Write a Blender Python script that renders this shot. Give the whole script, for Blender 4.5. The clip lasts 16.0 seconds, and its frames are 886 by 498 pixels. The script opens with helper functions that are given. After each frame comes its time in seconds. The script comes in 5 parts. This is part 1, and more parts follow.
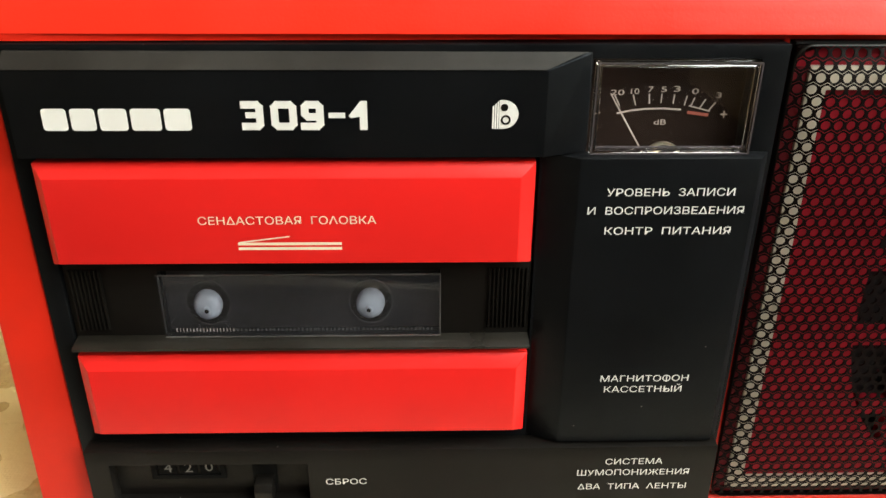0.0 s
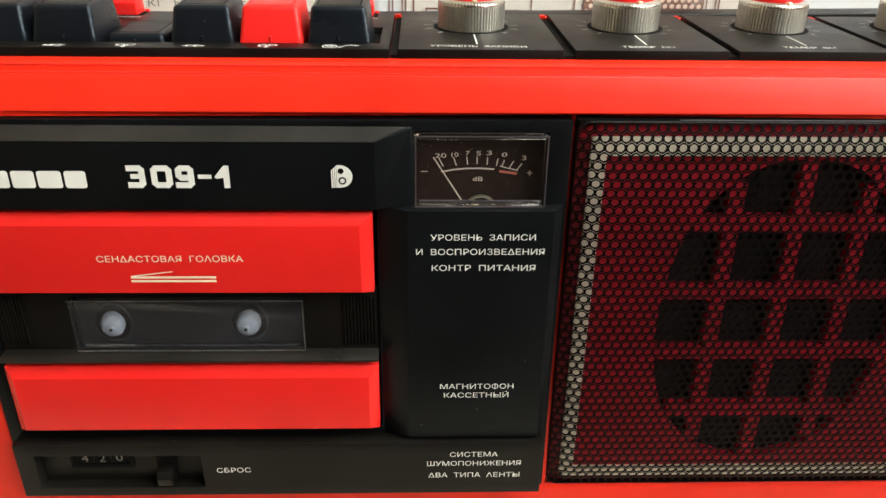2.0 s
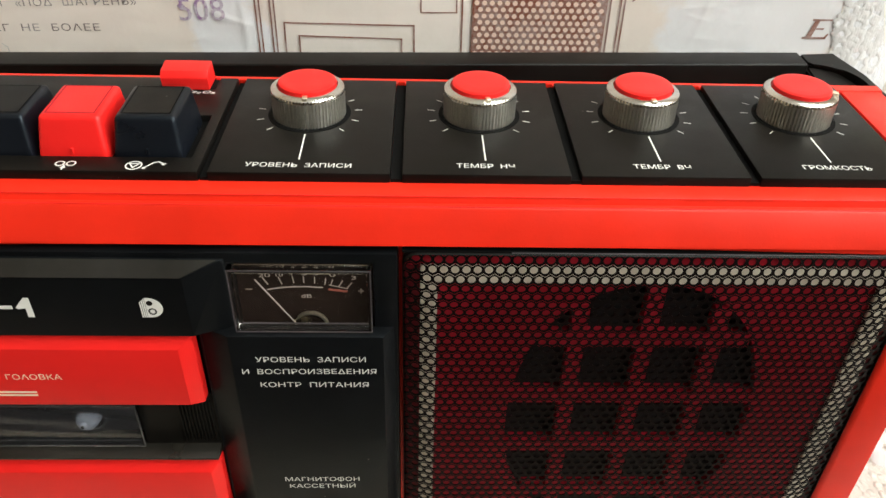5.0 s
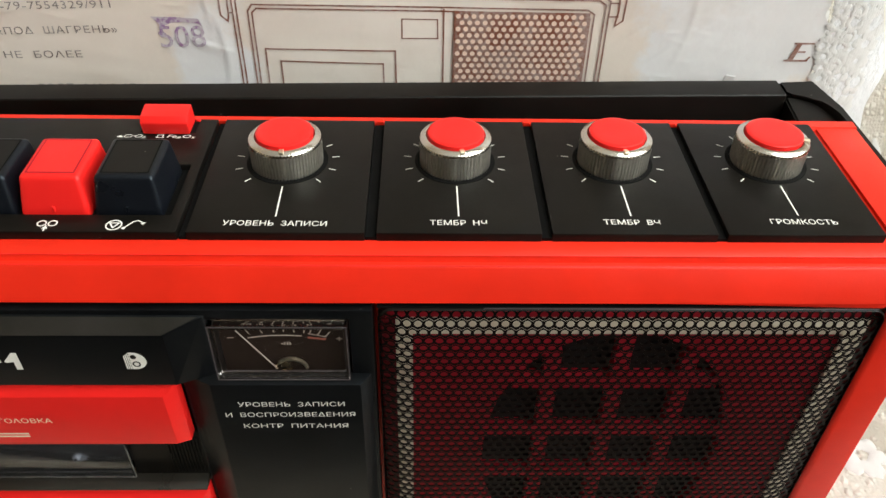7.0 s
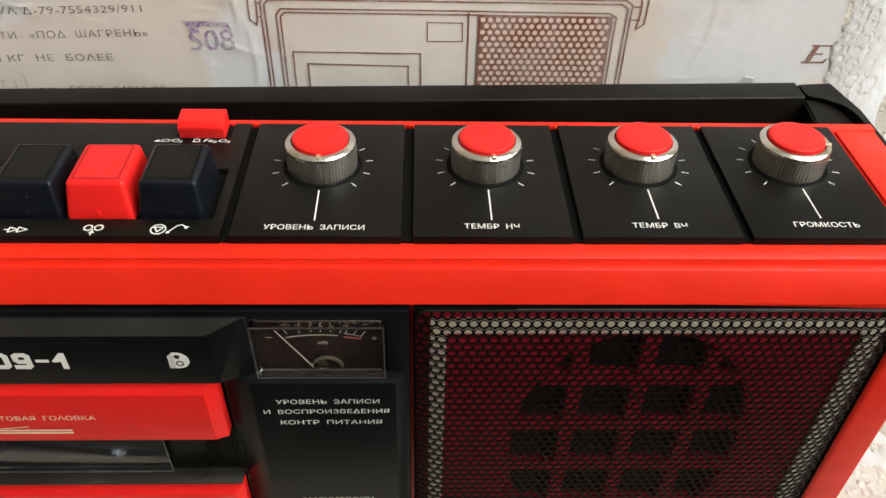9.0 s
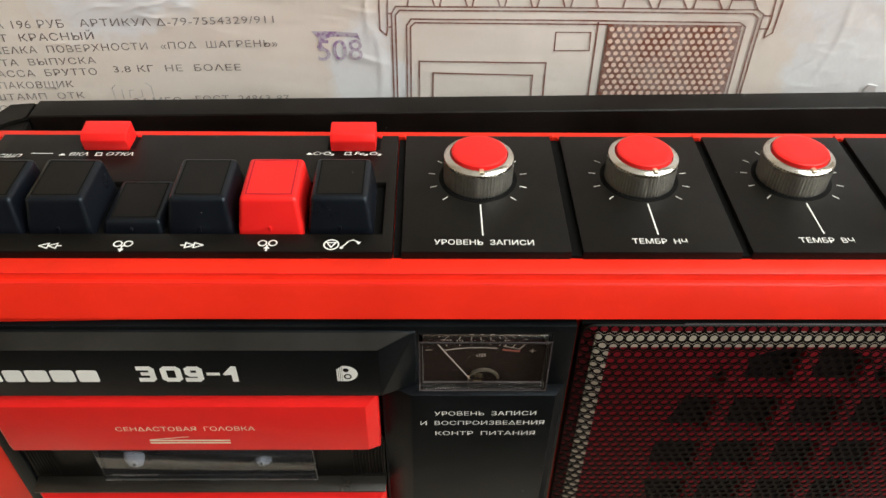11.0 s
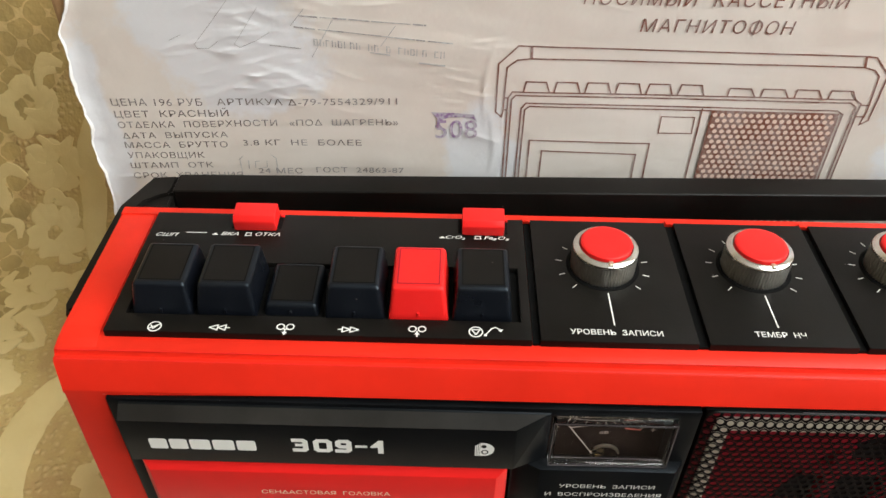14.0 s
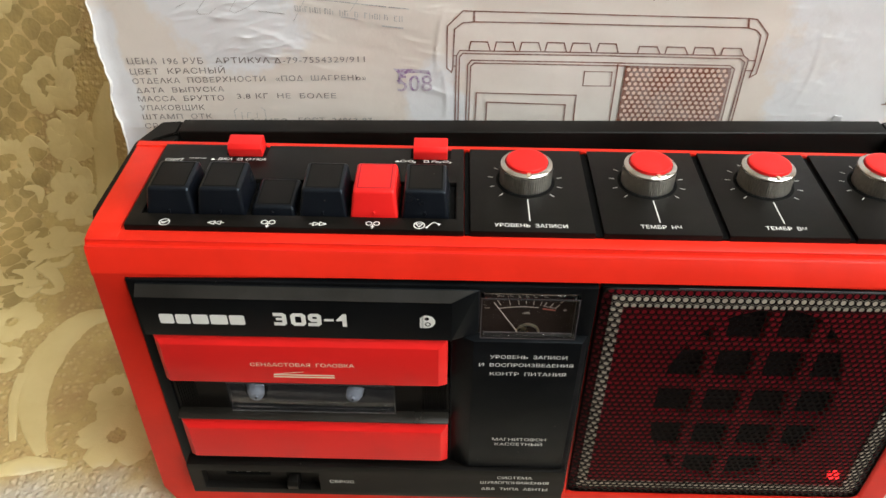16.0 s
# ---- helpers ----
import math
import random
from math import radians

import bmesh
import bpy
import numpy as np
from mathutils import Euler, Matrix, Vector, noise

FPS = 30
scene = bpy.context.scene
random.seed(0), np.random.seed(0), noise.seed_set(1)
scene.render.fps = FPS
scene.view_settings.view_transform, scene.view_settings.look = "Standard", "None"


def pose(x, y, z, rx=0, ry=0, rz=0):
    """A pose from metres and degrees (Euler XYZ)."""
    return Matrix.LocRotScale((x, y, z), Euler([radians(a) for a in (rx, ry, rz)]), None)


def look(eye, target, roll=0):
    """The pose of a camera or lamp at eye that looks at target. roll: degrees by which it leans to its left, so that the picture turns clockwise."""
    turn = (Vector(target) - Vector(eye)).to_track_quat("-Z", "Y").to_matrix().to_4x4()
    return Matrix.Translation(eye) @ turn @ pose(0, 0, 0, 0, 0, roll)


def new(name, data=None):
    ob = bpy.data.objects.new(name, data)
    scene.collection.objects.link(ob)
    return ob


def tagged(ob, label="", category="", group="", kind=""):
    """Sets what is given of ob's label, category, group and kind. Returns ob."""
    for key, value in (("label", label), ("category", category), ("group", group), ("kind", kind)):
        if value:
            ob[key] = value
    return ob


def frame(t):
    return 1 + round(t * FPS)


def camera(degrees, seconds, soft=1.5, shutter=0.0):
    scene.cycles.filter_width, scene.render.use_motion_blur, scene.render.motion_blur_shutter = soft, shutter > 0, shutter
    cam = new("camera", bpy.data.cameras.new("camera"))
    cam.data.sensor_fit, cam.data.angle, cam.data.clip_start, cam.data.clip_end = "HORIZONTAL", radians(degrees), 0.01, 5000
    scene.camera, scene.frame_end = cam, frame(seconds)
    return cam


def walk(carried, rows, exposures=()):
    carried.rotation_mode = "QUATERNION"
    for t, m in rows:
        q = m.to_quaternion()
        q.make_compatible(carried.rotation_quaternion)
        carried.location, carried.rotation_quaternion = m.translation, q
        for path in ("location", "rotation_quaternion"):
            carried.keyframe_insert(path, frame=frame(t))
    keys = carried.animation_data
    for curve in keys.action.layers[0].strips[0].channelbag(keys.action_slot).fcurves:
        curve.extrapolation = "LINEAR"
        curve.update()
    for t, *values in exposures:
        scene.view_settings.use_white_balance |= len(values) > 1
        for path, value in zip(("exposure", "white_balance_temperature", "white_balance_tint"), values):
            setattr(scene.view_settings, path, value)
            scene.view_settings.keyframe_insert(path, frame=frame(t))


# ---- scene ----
cam = camera(58.71, 16.0)
PATH = [
    (0.0, (-0.00177, -0.18707, 0.19043), (0.00406, 0.03888, 0.08359), 0.34),
    (0.5, (0.00530, -0.18975, 0.19575), (0.01124, 0.03591, 0.08831), 0.38),
    (1.0, (0.01237, -0.19797, 0.20340), (0.01891, 0.02768, 0.09597), 0.50),
    (1.5, (0.02478, -0.21087, 0.21633), (0.03064, 0.01376, 0.10675), 0.63),
    (2.0, (0.04052, -0.22171, 0.22338), (0.04757, 0.00210, 0.11220), 0.78),
    (2.5, (0.06505, -0.22336, 0.22254), (0.06994, 0.00078, 0.11192), 0.57),
    (3.0, (0.08232, -0.22290, 0.22178), (0.08724, -0.00046, 0.10777), 0.84),
    (3.5, (0.08723, -0.22361, 0.22627), (0.09366, -0.00426, 0.10651), 0.98),
    (4.0, (0.08137, -0.20979, 0.25120), (0.08713, 0.00292, 0.11997), 1.08),
    (4.5, (0.08502, -0.19073, 0.26746), (0.09177, 0.01523, 0.12591), 1.37),
    (5.0, (0.09131, -0.17184, 0.28377), (0.09860, 0.02898, 0.13504), 1.72),
    (7.5, (0.09910, -0.15788, 0.31255), (0.10550, 0.03221, 0.15030), 1.45),
    (8.0, (0.09792, -0.15944, 0.31511), (0.10400, 0.03016, 0.15227), 1.46),
    (8.5, (0.09560, -0.16022, 0.31714), (0.10164, 0.02918, 0.15409), 1.38),
    (9.0, (0.08879, -0.16047, 0.31786), (0.09561, 0.02818, 0.15395), 1.48),
    (9.5, (0.07776, -0.15718, 0.32097), (0.08121, 0.02998, 0.15527), 0.79),
    (12.0, (0.02280, -0.15665, 0.32568), (0.02635, 0.03018, 0.15960), 0.84),
    (12.5, (0.01593, -0.15702, 0.32904), (0.01922, 0.02960, 0.16272), 0.76),
    (13.0, (0.01338, -0.15738, 0.33127), (0.01623, 0.02931, 0.16502), 0.72),
    (13.5, (0.00867, -0.15601, 0.33927), (0.00717, 0.03171, 0.17416), 0.78),
    (14.0, (0.00548, -0.15538, 0.35389), (0.00268, 0.03375, 0.19042), 0.75),
    (14.5, (0.00299, -0.17290, 0.36552), (0.00091, 0.01873, 0.20499), 1.13),
    (15.0, (0.00983, -0.19247, 0.37082), (0.00712, -0.00009, 0.21119), 0.89),
    (15.5, (0.02033, -0.21223, 0.37426), (0.01687, -0.02006, 0.21438), 0.54),
    (16.0, (0.02703, -0.23126, 0.36350), (0.02394, -0.03826, 0.20463), 0.53),
]
walk(cam, [(t, look(eye, target, roll)) for t, eye, target, roll in PATH], [(0.0, 0.75, 7600, 8), (1.2, 0.80, 7600, 8), (2.0, 0.53, 7550, 8), (3.0, 0.35, 7500, 8), (5.0, 0.19, 7450, 8), (9.0, 0.0, 7450, 9), (13.0, 0.09, 7250, 10), (16.0, 0.06, 7200, 10)])

# ---- world and light ----
world = bpy.data.worlds.new("world")
scene.world = world
world.use_nodes = True
wn = world.node_tree
sky = wn.nodes.new("ShaderNodeTexSky")
sky.sky_type, sky.sun_disc = "NISHITA", False
sky.sun_elevation, sky.sun_rotation = radians(38), radians(110)
wn.links.new(sky.outputs[0], wn.nodes["Background"].inputs[0])
wn.nodes["Background"].inputs[1].default_value = 0.12

lamp = bpy.data.lights.new("window_daylight", "AREA")
lamp.shape, lamp.size, lamp.size_y = "RECTANGLE", 1.5, 1.6
lamp.energy, lamp.color = 47.0, (0.82, 0.92, 0.99)
lamp_ob = new("window_daylight", lamp)
lamp_ob.matrix_world = look((0.82, -0.52, 1.20), (0.0, -0.50, 0.75))


# ---- materials ----
class Mat:
    """A node material with a Principled surface and a few short-hands."""

    def __init__(self, name, rough=0.5, metal=0.0, spec=0.5):
        self.m = bpy.data.materials.new(name)
        self.m.use_nodes = True
        self.t = self.m.node_tree
        self.b = self.t.nodes["Principled BSDF"]
        self.b.inputs["Roughness"].default_value = rough
        self.b.inputs["Metallic"].default_value = metal
        self.b.inputs["Specular IOR Level"].default_value = spec
        self.co = self.t.nodes.new("ShaderNodeTexCoord").outputs["Object"]

    def node(self, kind, **values):
        n = self.t.nodes.new(kind)
        for k, v in values.items():
            if k in n.inputs:
                n.inputs[k].default_value = v
        return n

    def link(self, a, b):
        self.t.links.new(a, b)

    def noise(self, scale, detail=3.0, rough=0.55, co=None):
        n = self.node("ShaderNodeTexNoise", Scale=scale, Detail=detail, Roughness=rough)
        self.link(co or self.co, n.inputs["Vector"])
        return n.outputs[0]

    def ramp(self, fac, *stops):
        n = self.t.nodes.new("ShaderNodeValToRGB")
        e = n.color_ramp.elements
        while len(e) < len(stops):
            e.new(0.5)
        for el, (p, c) in zip(e, stops):
            el.position, el.color = p, (*c, 1) if isinstance(c, tuple) else (c, c, c, 1)
        self.link(fac, n.inputs[0])
        return n.outputs[0]

    def math(self, op, a, b=0.0, c=0.0):
        n = self.t.nodes.new("ShaderNodeMath")
        n.operation = op
        for i, v in enumerate((a, b, c)):
            if isinstance(v, (int, float)):
                n.inputs[i].default_value = v
            else:
                self.link(v, n.inputs[i])
        return n.outputs[0]

    def mix(self, fac, a, b):
        n = self.t.nodes.new("ShaderNodeMix")
        n.data_type = "RGBA"
        for i, v in ((0, fac), (6, a), (7, b)):
            if isinstance(v, (int, float)):
                n.inputs[i].default_value = v
            elif isinstance(v, tuple):
                n.inputs[i].default_value = (*v, 1)
            else:
                self.link(v, n.inputs[i])
        return n.outputs[2]

    def color(self, c):
        if isinstance(c, tuple):
            self.b.inputs["Base Color"].default_value = (*c, 1)
        else:
            self.link(c, self.b.inputs["Base Color"])
        return self

    def rough(self, r):
        self.link(r, self.b.inputs["Roughness"])
        return self

    def bump(self, h, dist, strength=1.0):
        n = self.node("ShaderNodeBump", Strength=strength, Distance=dist)
        self.link(h, n.inputs["Height"])
        self.link(n.outputs[0], self.b.inputs["Normal"])
        return self


def plastic(name, base, rough, grain=1400.0, depth=0.00004, vary=0.12, dust=0.0, spec=0.5, sheen=(1.0, 1.0, 1.0)):
    """Moulded plastic with a fine leathery grain, slight handling marks and dust."""
    m = Mat(name, rough, 0.0, spec)
    m.b.inputs["Specular Tint"].default_value = (*sheen, 1)
    big = m.noise(28.0, 4.0)
    dark = tuple(c * (1 - vary) for c in base)
    light = tuple(min(1, c * (1 + vary) + dust * 0.02) for c in base)
    c = m.ramp(big, (0.3, dark), (0.7, light))
    if dust:
        # scattered dust grains, and a thin film of it in patches
        cell = m.node("ShaderNodeTexVoronoi", Scale=150.0)
        m.link(m.co, cell.inputs["Vector"])
        grain_ = m.math("MULTIPLY", m.math("LESS_THAN", cell.outputs["Distance"], 0.034), m.math("GREATER_THAN", m.noise(47.0, 2.0), 0.55))
        film = m.ramp(m.noise(36.0, 6.0, 0.7), (0.5, 0.0), (0.8, 1.0))
        c = m.mix(m.math("MULTIPLY", film, 0.05 * dust), c, (0.42, 0.38, 0.32))
        c = m.mix(m.math("MULTIPLY", grain_, 0.3), c, (0.45, 0.43, 0.40))
    m.color(c)
    m.rough(m.ramp(m.noise(60.0, 5.0), (0.25, rough - 0.06), (0.75, rough + 0.08)))
    m.bump(m.noise(grain, 2.0, 0.5), depth, 0.7)
    return m.m


RED = plastic("red_grained_plastic", (0.72, 0.023, 0.011), 0.36, 1400.0, 0.00004, 0.10, 0.0, 0.24)
RED_SMOOTH = plastic("red_smooth_plastic", (0.77, 0.017, 0.016), 0.34, 900.0, 0.00001, 0.05, 0.0, 0.30)
BLACK = plastic("black_matt_plastic", (0.0042, 0.0034, 0.0027), 0.40, 1600.0, 0.00003, 0.2, 0.10, 0.18)
# next two blacks: window's blue light put into base colour and specular tint
FRONT_BLACK = plastic("blue_lit_black_plastic", (0.0032, 0.0036, 0.0042), 0.34, 1600.0, 0.00003, 0.2, 0.08, 0.14, (0.76, 0.88, 1.0))
BLACK_KEY = plastic("black_key_plastic", (0.0034, 0.0044, 0.0070), 0.30, 1200.0, 0.00002, 0.15, 0.08, 0.36, (0.70, 0.86, 1.0))
# paler black: a reflection from above put into the colour, with some dust
BLACK_SHEEN = plastic("sheen_black_plastic", (0.0095, 0.0082, 0.0064), 0.46, 1200.0, 0.00003, 0.3, 0.4, 0.24)
# glossier than BLACK, and paler: part of the ledge's reflection is in the colour
LEDGE = plastic("ledge_sheen_black", (0.0100, 0.0085, 0.0062), 0.30, 1200.0, 0.00002, 0.3, 0.3, 0.45)
DIM_INK = plastic("dim_scale_print", (0.09, 0.085, 0.08), 0.5, 900.0, 0.000004, 0.3)
RIM_PALE = plastic("pale_rim_grey", (0.07, 0.066, 0.064), 0.25, 900.0, 0.000004, 0.3, 0.0, 0.6)
CASSETTE_GREY = plastic("smoky_cassette_shell", (0.015, 0.0143, 0.0148), 0.35, 900.0, 0.000004, 0.3, 0.0, 0.4)
COUNTER_INK = plastic("dim_counter_print", (0.15, 0.15, 0.14), 0.5, 900.0, 0.000004, 0.2)
BLACK_DEEP = plastic("black_inside", (0.004, 0.004, 0.004), 0.7, 700.0, 0.00002, 0.2, 0.0, 0.08)
MARGIN = plastic("shaded_maroon_margin", (0.15, 0.008, 0.013), 0.6, 700.0, 0.00002, 0.2, 0.0, 0.2)
BOARD = plastic("dark_red_board", (0.37, 0.0095, 0.0235), 0.6, 700.0, 0.00002, 0.15, 0.0, 0.18)
# grey of the thin strips that stand for edge highlights
EDGE = plastic("edge_highlight_grey", (0.055, 0.046, 0.050), 0.3, 700.0, 0.00001, 0.4, 0.0, 0.35)
GRILLE = plastic("black_painted_steel", (0.0040, 0.0022, 0.0020), 0.42, 900.0, 0.00001, 0.2, 0.0, 0.07)
GASKET = plastic("cream_foam", (0.76, 0.68, 0.56), 0.8, 500.0, 0.0001, 0.15)
CONE = plastic("speaker_cloth", (0.006, 0.006, 0.007), 0.85, 900.0, 0.0001, 0.3, 0.0, 0.2)
WHITE_INK = plastic("white_ink", (0.78, 0.77, 0.73), 0.5, 900.0, 0.000004, 0.05)
GOLD_INK = plastic("pale_gold_ink", (0.82, 0.68, 0.50), 0.45, 900.0, 0.000004, 0.05)
WHITE_PLASTIC = plastic("white_spindle_plastic", (0.42, 0.44, 0.47), 0.32, 600.0, 0.000004, 0.05)
METER_FACE = plastic("brown_black_dial", (0.015, 0.0078, 0.0058), 0.8, 700.0, 0.00001, 0.1, 0.0, 0.12)
METER_INK = plastic("dial_print", (0.50, 0.42, 0.37), 0.5, 900.0, 0.000004, 0.05)
METER_RED = plastic("dial_red_print", (0.40, 0.09, 0.06), 0.5, 900.0, 0.000004, 0.05)


def metal(name, base, rough):
    m = Mat(name, rough, 1.0)
    m.color(m.ramp(m.noise(700.0, 4.0), (0.3, tuple(c * 0.86 for c in base)), (0.7, base)))
    m.rough(m.ramp(m.noise(420.0, 4.0), (0.3, rough - 0.04), (0.75, rough + 0.06)))
    m.bump(m.noise(900.0, 2.0), 0.000006, 0.3)
    return m.m


SILVER = metal("worn_silver", (0.80, 0.77, 0.72), 0.22)
KNOB_SIDE = metal("dark_worn_knurl", (0.80, 0.77, 0.71), 0.36)
BRASS = metal("brass", (0.80, 0.62, 0.38), 0.25)
PALE_BRASS = metal("pale_worn_brass", (0.92, 0.82, 0.64), 0.42)


def clear_plastic(name, rough=0.03):
    m = Mat(name, rough)
    m.b.inputs["Transmission Weight"].default_value = 1.0
    m.b.inputs["IOR"].default_value = 1.45
    m.color((0.97, 0.96, 0.95))
    return m.m


def hazy_plastic():
    """Scratched clear plastic; its faint grey haze paints in the room's reflection."""
    m = Mat("hazy_window_plastic", 0.05)
    film = m.ramp(m.noise(26.0, 5.0, 0.6), (0.35, 0.995), (0.7, 0.985))
    m.link(film, m.b.inputs["Transmission Weight"])
    m.color((0.62, 0.64, 0.70))
    scratch = m.node("ShaderNodeMapping", Scale=(40.0, 40.0, 900.0), Rotation=(0.0, 0.4, 0.0))
    m.link(m.co, scratch.inputs[0])
    m.rough(m.ramp(m.noise(3.0, 4.0, 0.6, scratch.outputs[0]), (0.45, 0.03), (0.75, 0.22)))
    return m.m


HAZY = hazy_plastic()
PERSPEX = clear_plastic("clear_perspex")
GLASS = clear_plastic("window_glass")

led = Mat("red_lamp", 0.4)
led.color((0.8, 0.02, 0.03))
led.b.inputs["Emission Color"].default_value = (1.0, 0.02, 0.025, 1)
led.b.inputs["Emission Strength"].default_value = 3.0
LED = led.m


def paper():
    """Aged white carton paper: creases, yellowing, scuffs."""
    m = Mat("aged_white_paper", 0.55)
    patch = m.ramp(m.noise(9.0, 4.0), (0.38, (0.68, 0.60, 0.54)), (0.62, (0.72, 0.66, 0.61)))
    fibre = m.noise(260.0, 5.0)
    # scuffed white patches where the print's yellowed skin has worn off
    xyz = m.t.nodes.new("ShaderNodeSeparateXYZ")
    m.link(m.co, xyz.inputs[0])
    ragged = m.math("MULTIPLY", m.math("SUBTRACT", m.noise(30.0, 6.0, 0.65), 0.5), 1.7)
    worn = 0.0
    for cx, cz, rx, rz in ((-0.085, 0.212, 0.040, 0.034), (0.018, 0.155, 0.018, 0.042), (0.222, 0.195, 0.042, 0.075), (-0.125, 0.262, 0.09, 0.022), (-0.146, 0.170, 0.012, 0.05)):
        u = m.math("MULTIPLY", m.math("SUBTRACT", xyz.outputs[0], cx), 1 / rx)
        v = m.math("MULTIPLY", m.math("SUBTRACT", xyz.outputs[2], cz), 1 / rz)
        d = m.math("SQRT", m.math("ADD", m.math("MULTIPLY", u, u), m.math("MULTIPLY", v, v)))
        worn = m.math("MAXIMUM", m.ramp(m.math("ADD", d, ragged), (0.75, 1.0), (1.0, 0.0)), worn)
    c = m.mix(m.math("MULTIPLY", worn, 0.8), patch, (0.70, 0.715, 0.755))
    stain = m.ramp(m.noise(17.0, 5.0, 0.6), (0.60, 0.0), (0.74, 1.0))
    c = m.mix(m.math("MULTIPLY", stain, 0.35), c, (0.52, 0.44, 0.36))
    m.color(m.mix(m.math("MULTIPLY", fibre, 0.10), c, (0.50, 0.45, 0.40)))
    st = m.node("ShaderNodeMapping", Scale=(9.0, 9.0, 34.0), Rotation=(0.0, 0.28, 0.0))
    m.link(m.co, st.inputs[0])
    ridge = m.t.nodes.new("ShaderNodeTexNoise")
    ridge.noise_type = "RIDGED_MULTIFRACTAL"
    ridge.inputs["Scale"].default_value, ridge.inputs["Detail"].default_value = 1.0, 3.0
    m.link(st.outputs[0], ridge.inputs["Vector"])
    sharp = m.ramp(ridge.outputs[0], (0.25, 0.0), (0.9, 1.0))
    area = m.ramp(m.noise(7.0, 2.0), (0.40, 0.15), (0.62, 1.0))
    soft = m.noise(38.0, 4.0, 0.6)
    h = m.math("ADD", m.math("MULTIPLY", sharp, area), m.math("MULTIPLY", soft, 0.5))
    m.bump(m.math("ADD", h, m.math("MULTIPLY", fibre, 0.05)), 0.0016, 0.55)
    return m.m


PAPER = paper()
TORN = plastic("torn_paper_core", (0.80, 0.78, 0.76), 0.8, 420.0, 0.0004, 0.06, 0.0, 0.2)


def flat_ink(name, base, worn=0.5):
    m = Mat(name, 0.6)
    n = m.math("ADD", m.math("MULTIPLY", m.noise(700.0, 3.0), 0.5), m.math("MULTIPLY", m.noise(70.0, 3.0), 0.5))
    m.color(m.ramp(n, (0.42, base), (0.42 + worn * 0.5, tuple(c * 0.4 + 0.36 for c in base))))
    return m.m


BROWN_INK = flat_ink("brown_print", (0.20, 0.062, 0.034), 0.7)
GREY_INK = flat_ink("grey_brown_print", (0.15, 0.115, 0.105), 0.5)
PURPLE_INK = flat_ink("purple_stamp", (0.27, 0.15, 0.30), 0.16)
PENCIL = flat_ink("pencil", (0.27, 0.25, 0.25), 0.22)
PEACH = plastic("peach_print", (0.74, 0.56, 0.47), 0.6, 500.0, 0.00001, 0.06)


def cardboard():
    m = Mat("brown_cardboard", 0.75)
    m.color(m.ramp(m.noise(60.0, 4.0), (0.3, (0.36, 0.20, 0.09)), (0.7, (0.46, 0.27, 0.13))))
    m.bump(m.noise(300.0, 4.0), 0.0004, 0.5)
    return m.m


CARDBOARD = cardboard()


def lit_share(m):
    """Light painted into the cloth: right end and front edge paler, the rest golden."""
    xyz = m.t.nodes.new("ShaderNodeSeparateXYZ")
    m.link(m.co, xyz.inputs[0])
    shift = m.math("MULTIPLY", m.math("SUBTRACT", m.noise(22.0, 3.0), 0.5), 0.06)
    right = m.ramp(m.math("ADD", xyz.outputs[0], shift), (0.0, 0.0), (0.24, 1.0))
    front_pale = m.ramp(m.math("ADD", xyz.outputs[1], shift), (-0.012, 0.75), (0.022, 0.0))
    return m.math("MAXIMUM", right, front_pale)


def lace():
    """Coarse golden-brown net that shows between the woven flowers."""
    m = Mat("golden_net_cloth", 0.85, 0.0, 0.2)
    wob = m.node("ShaderNodeTexNoise", Scale=60.0, Detail=2.0)
    m.link(m.co, wob.inputs["Vector"])
    vm = m.t.nodes.new("ShaderNodeVectorMath")
    vm.operation = "MULTIPLY_ADD"
    m.link(wob.outputs["Color"], vm.inputs[0])
    vm.inputs[1].default_value = (0.006, 0.006, 0.006)
    m.link(m.co, vm.inputs[2])
    knot = m.node("ShaderNodeTexVoronoi", Scale=210.0, Randomness=0.55)
    m.link(vm.outputs[0], knot.inputs["Vector"])
    fine = m.node("ShaderNodeTexVoronoi", Scale=520.0, Randomness=0.6)
    m.link(m.co, fine.inputs["Vector"])
    white = lit_share(m)
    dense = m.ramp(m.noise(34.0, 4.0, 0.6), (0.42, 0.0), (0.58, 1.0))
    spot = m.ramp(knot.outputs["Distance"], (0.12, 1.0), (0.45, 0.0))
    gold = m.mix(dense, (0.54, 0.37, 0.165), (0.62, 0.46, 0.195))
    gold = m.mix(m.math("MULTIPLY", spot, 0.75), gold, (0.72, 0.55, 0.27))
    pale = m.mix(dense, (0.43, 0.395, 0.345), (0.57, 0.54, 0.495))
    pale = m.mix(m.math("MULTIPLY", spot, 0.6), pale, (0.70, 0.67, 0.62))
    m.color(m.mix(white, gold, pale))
    h = m.math("ADD", m.math("MULTIPLY", spot, 0.8), m.math("MULTIPLY", fine.outputs["Distance"], 0.4))
    m.bump(m.math("ADD", h, m.math("MULTIPLY", dense, 0.5)), 0.0012, 0.9)
    return m.m


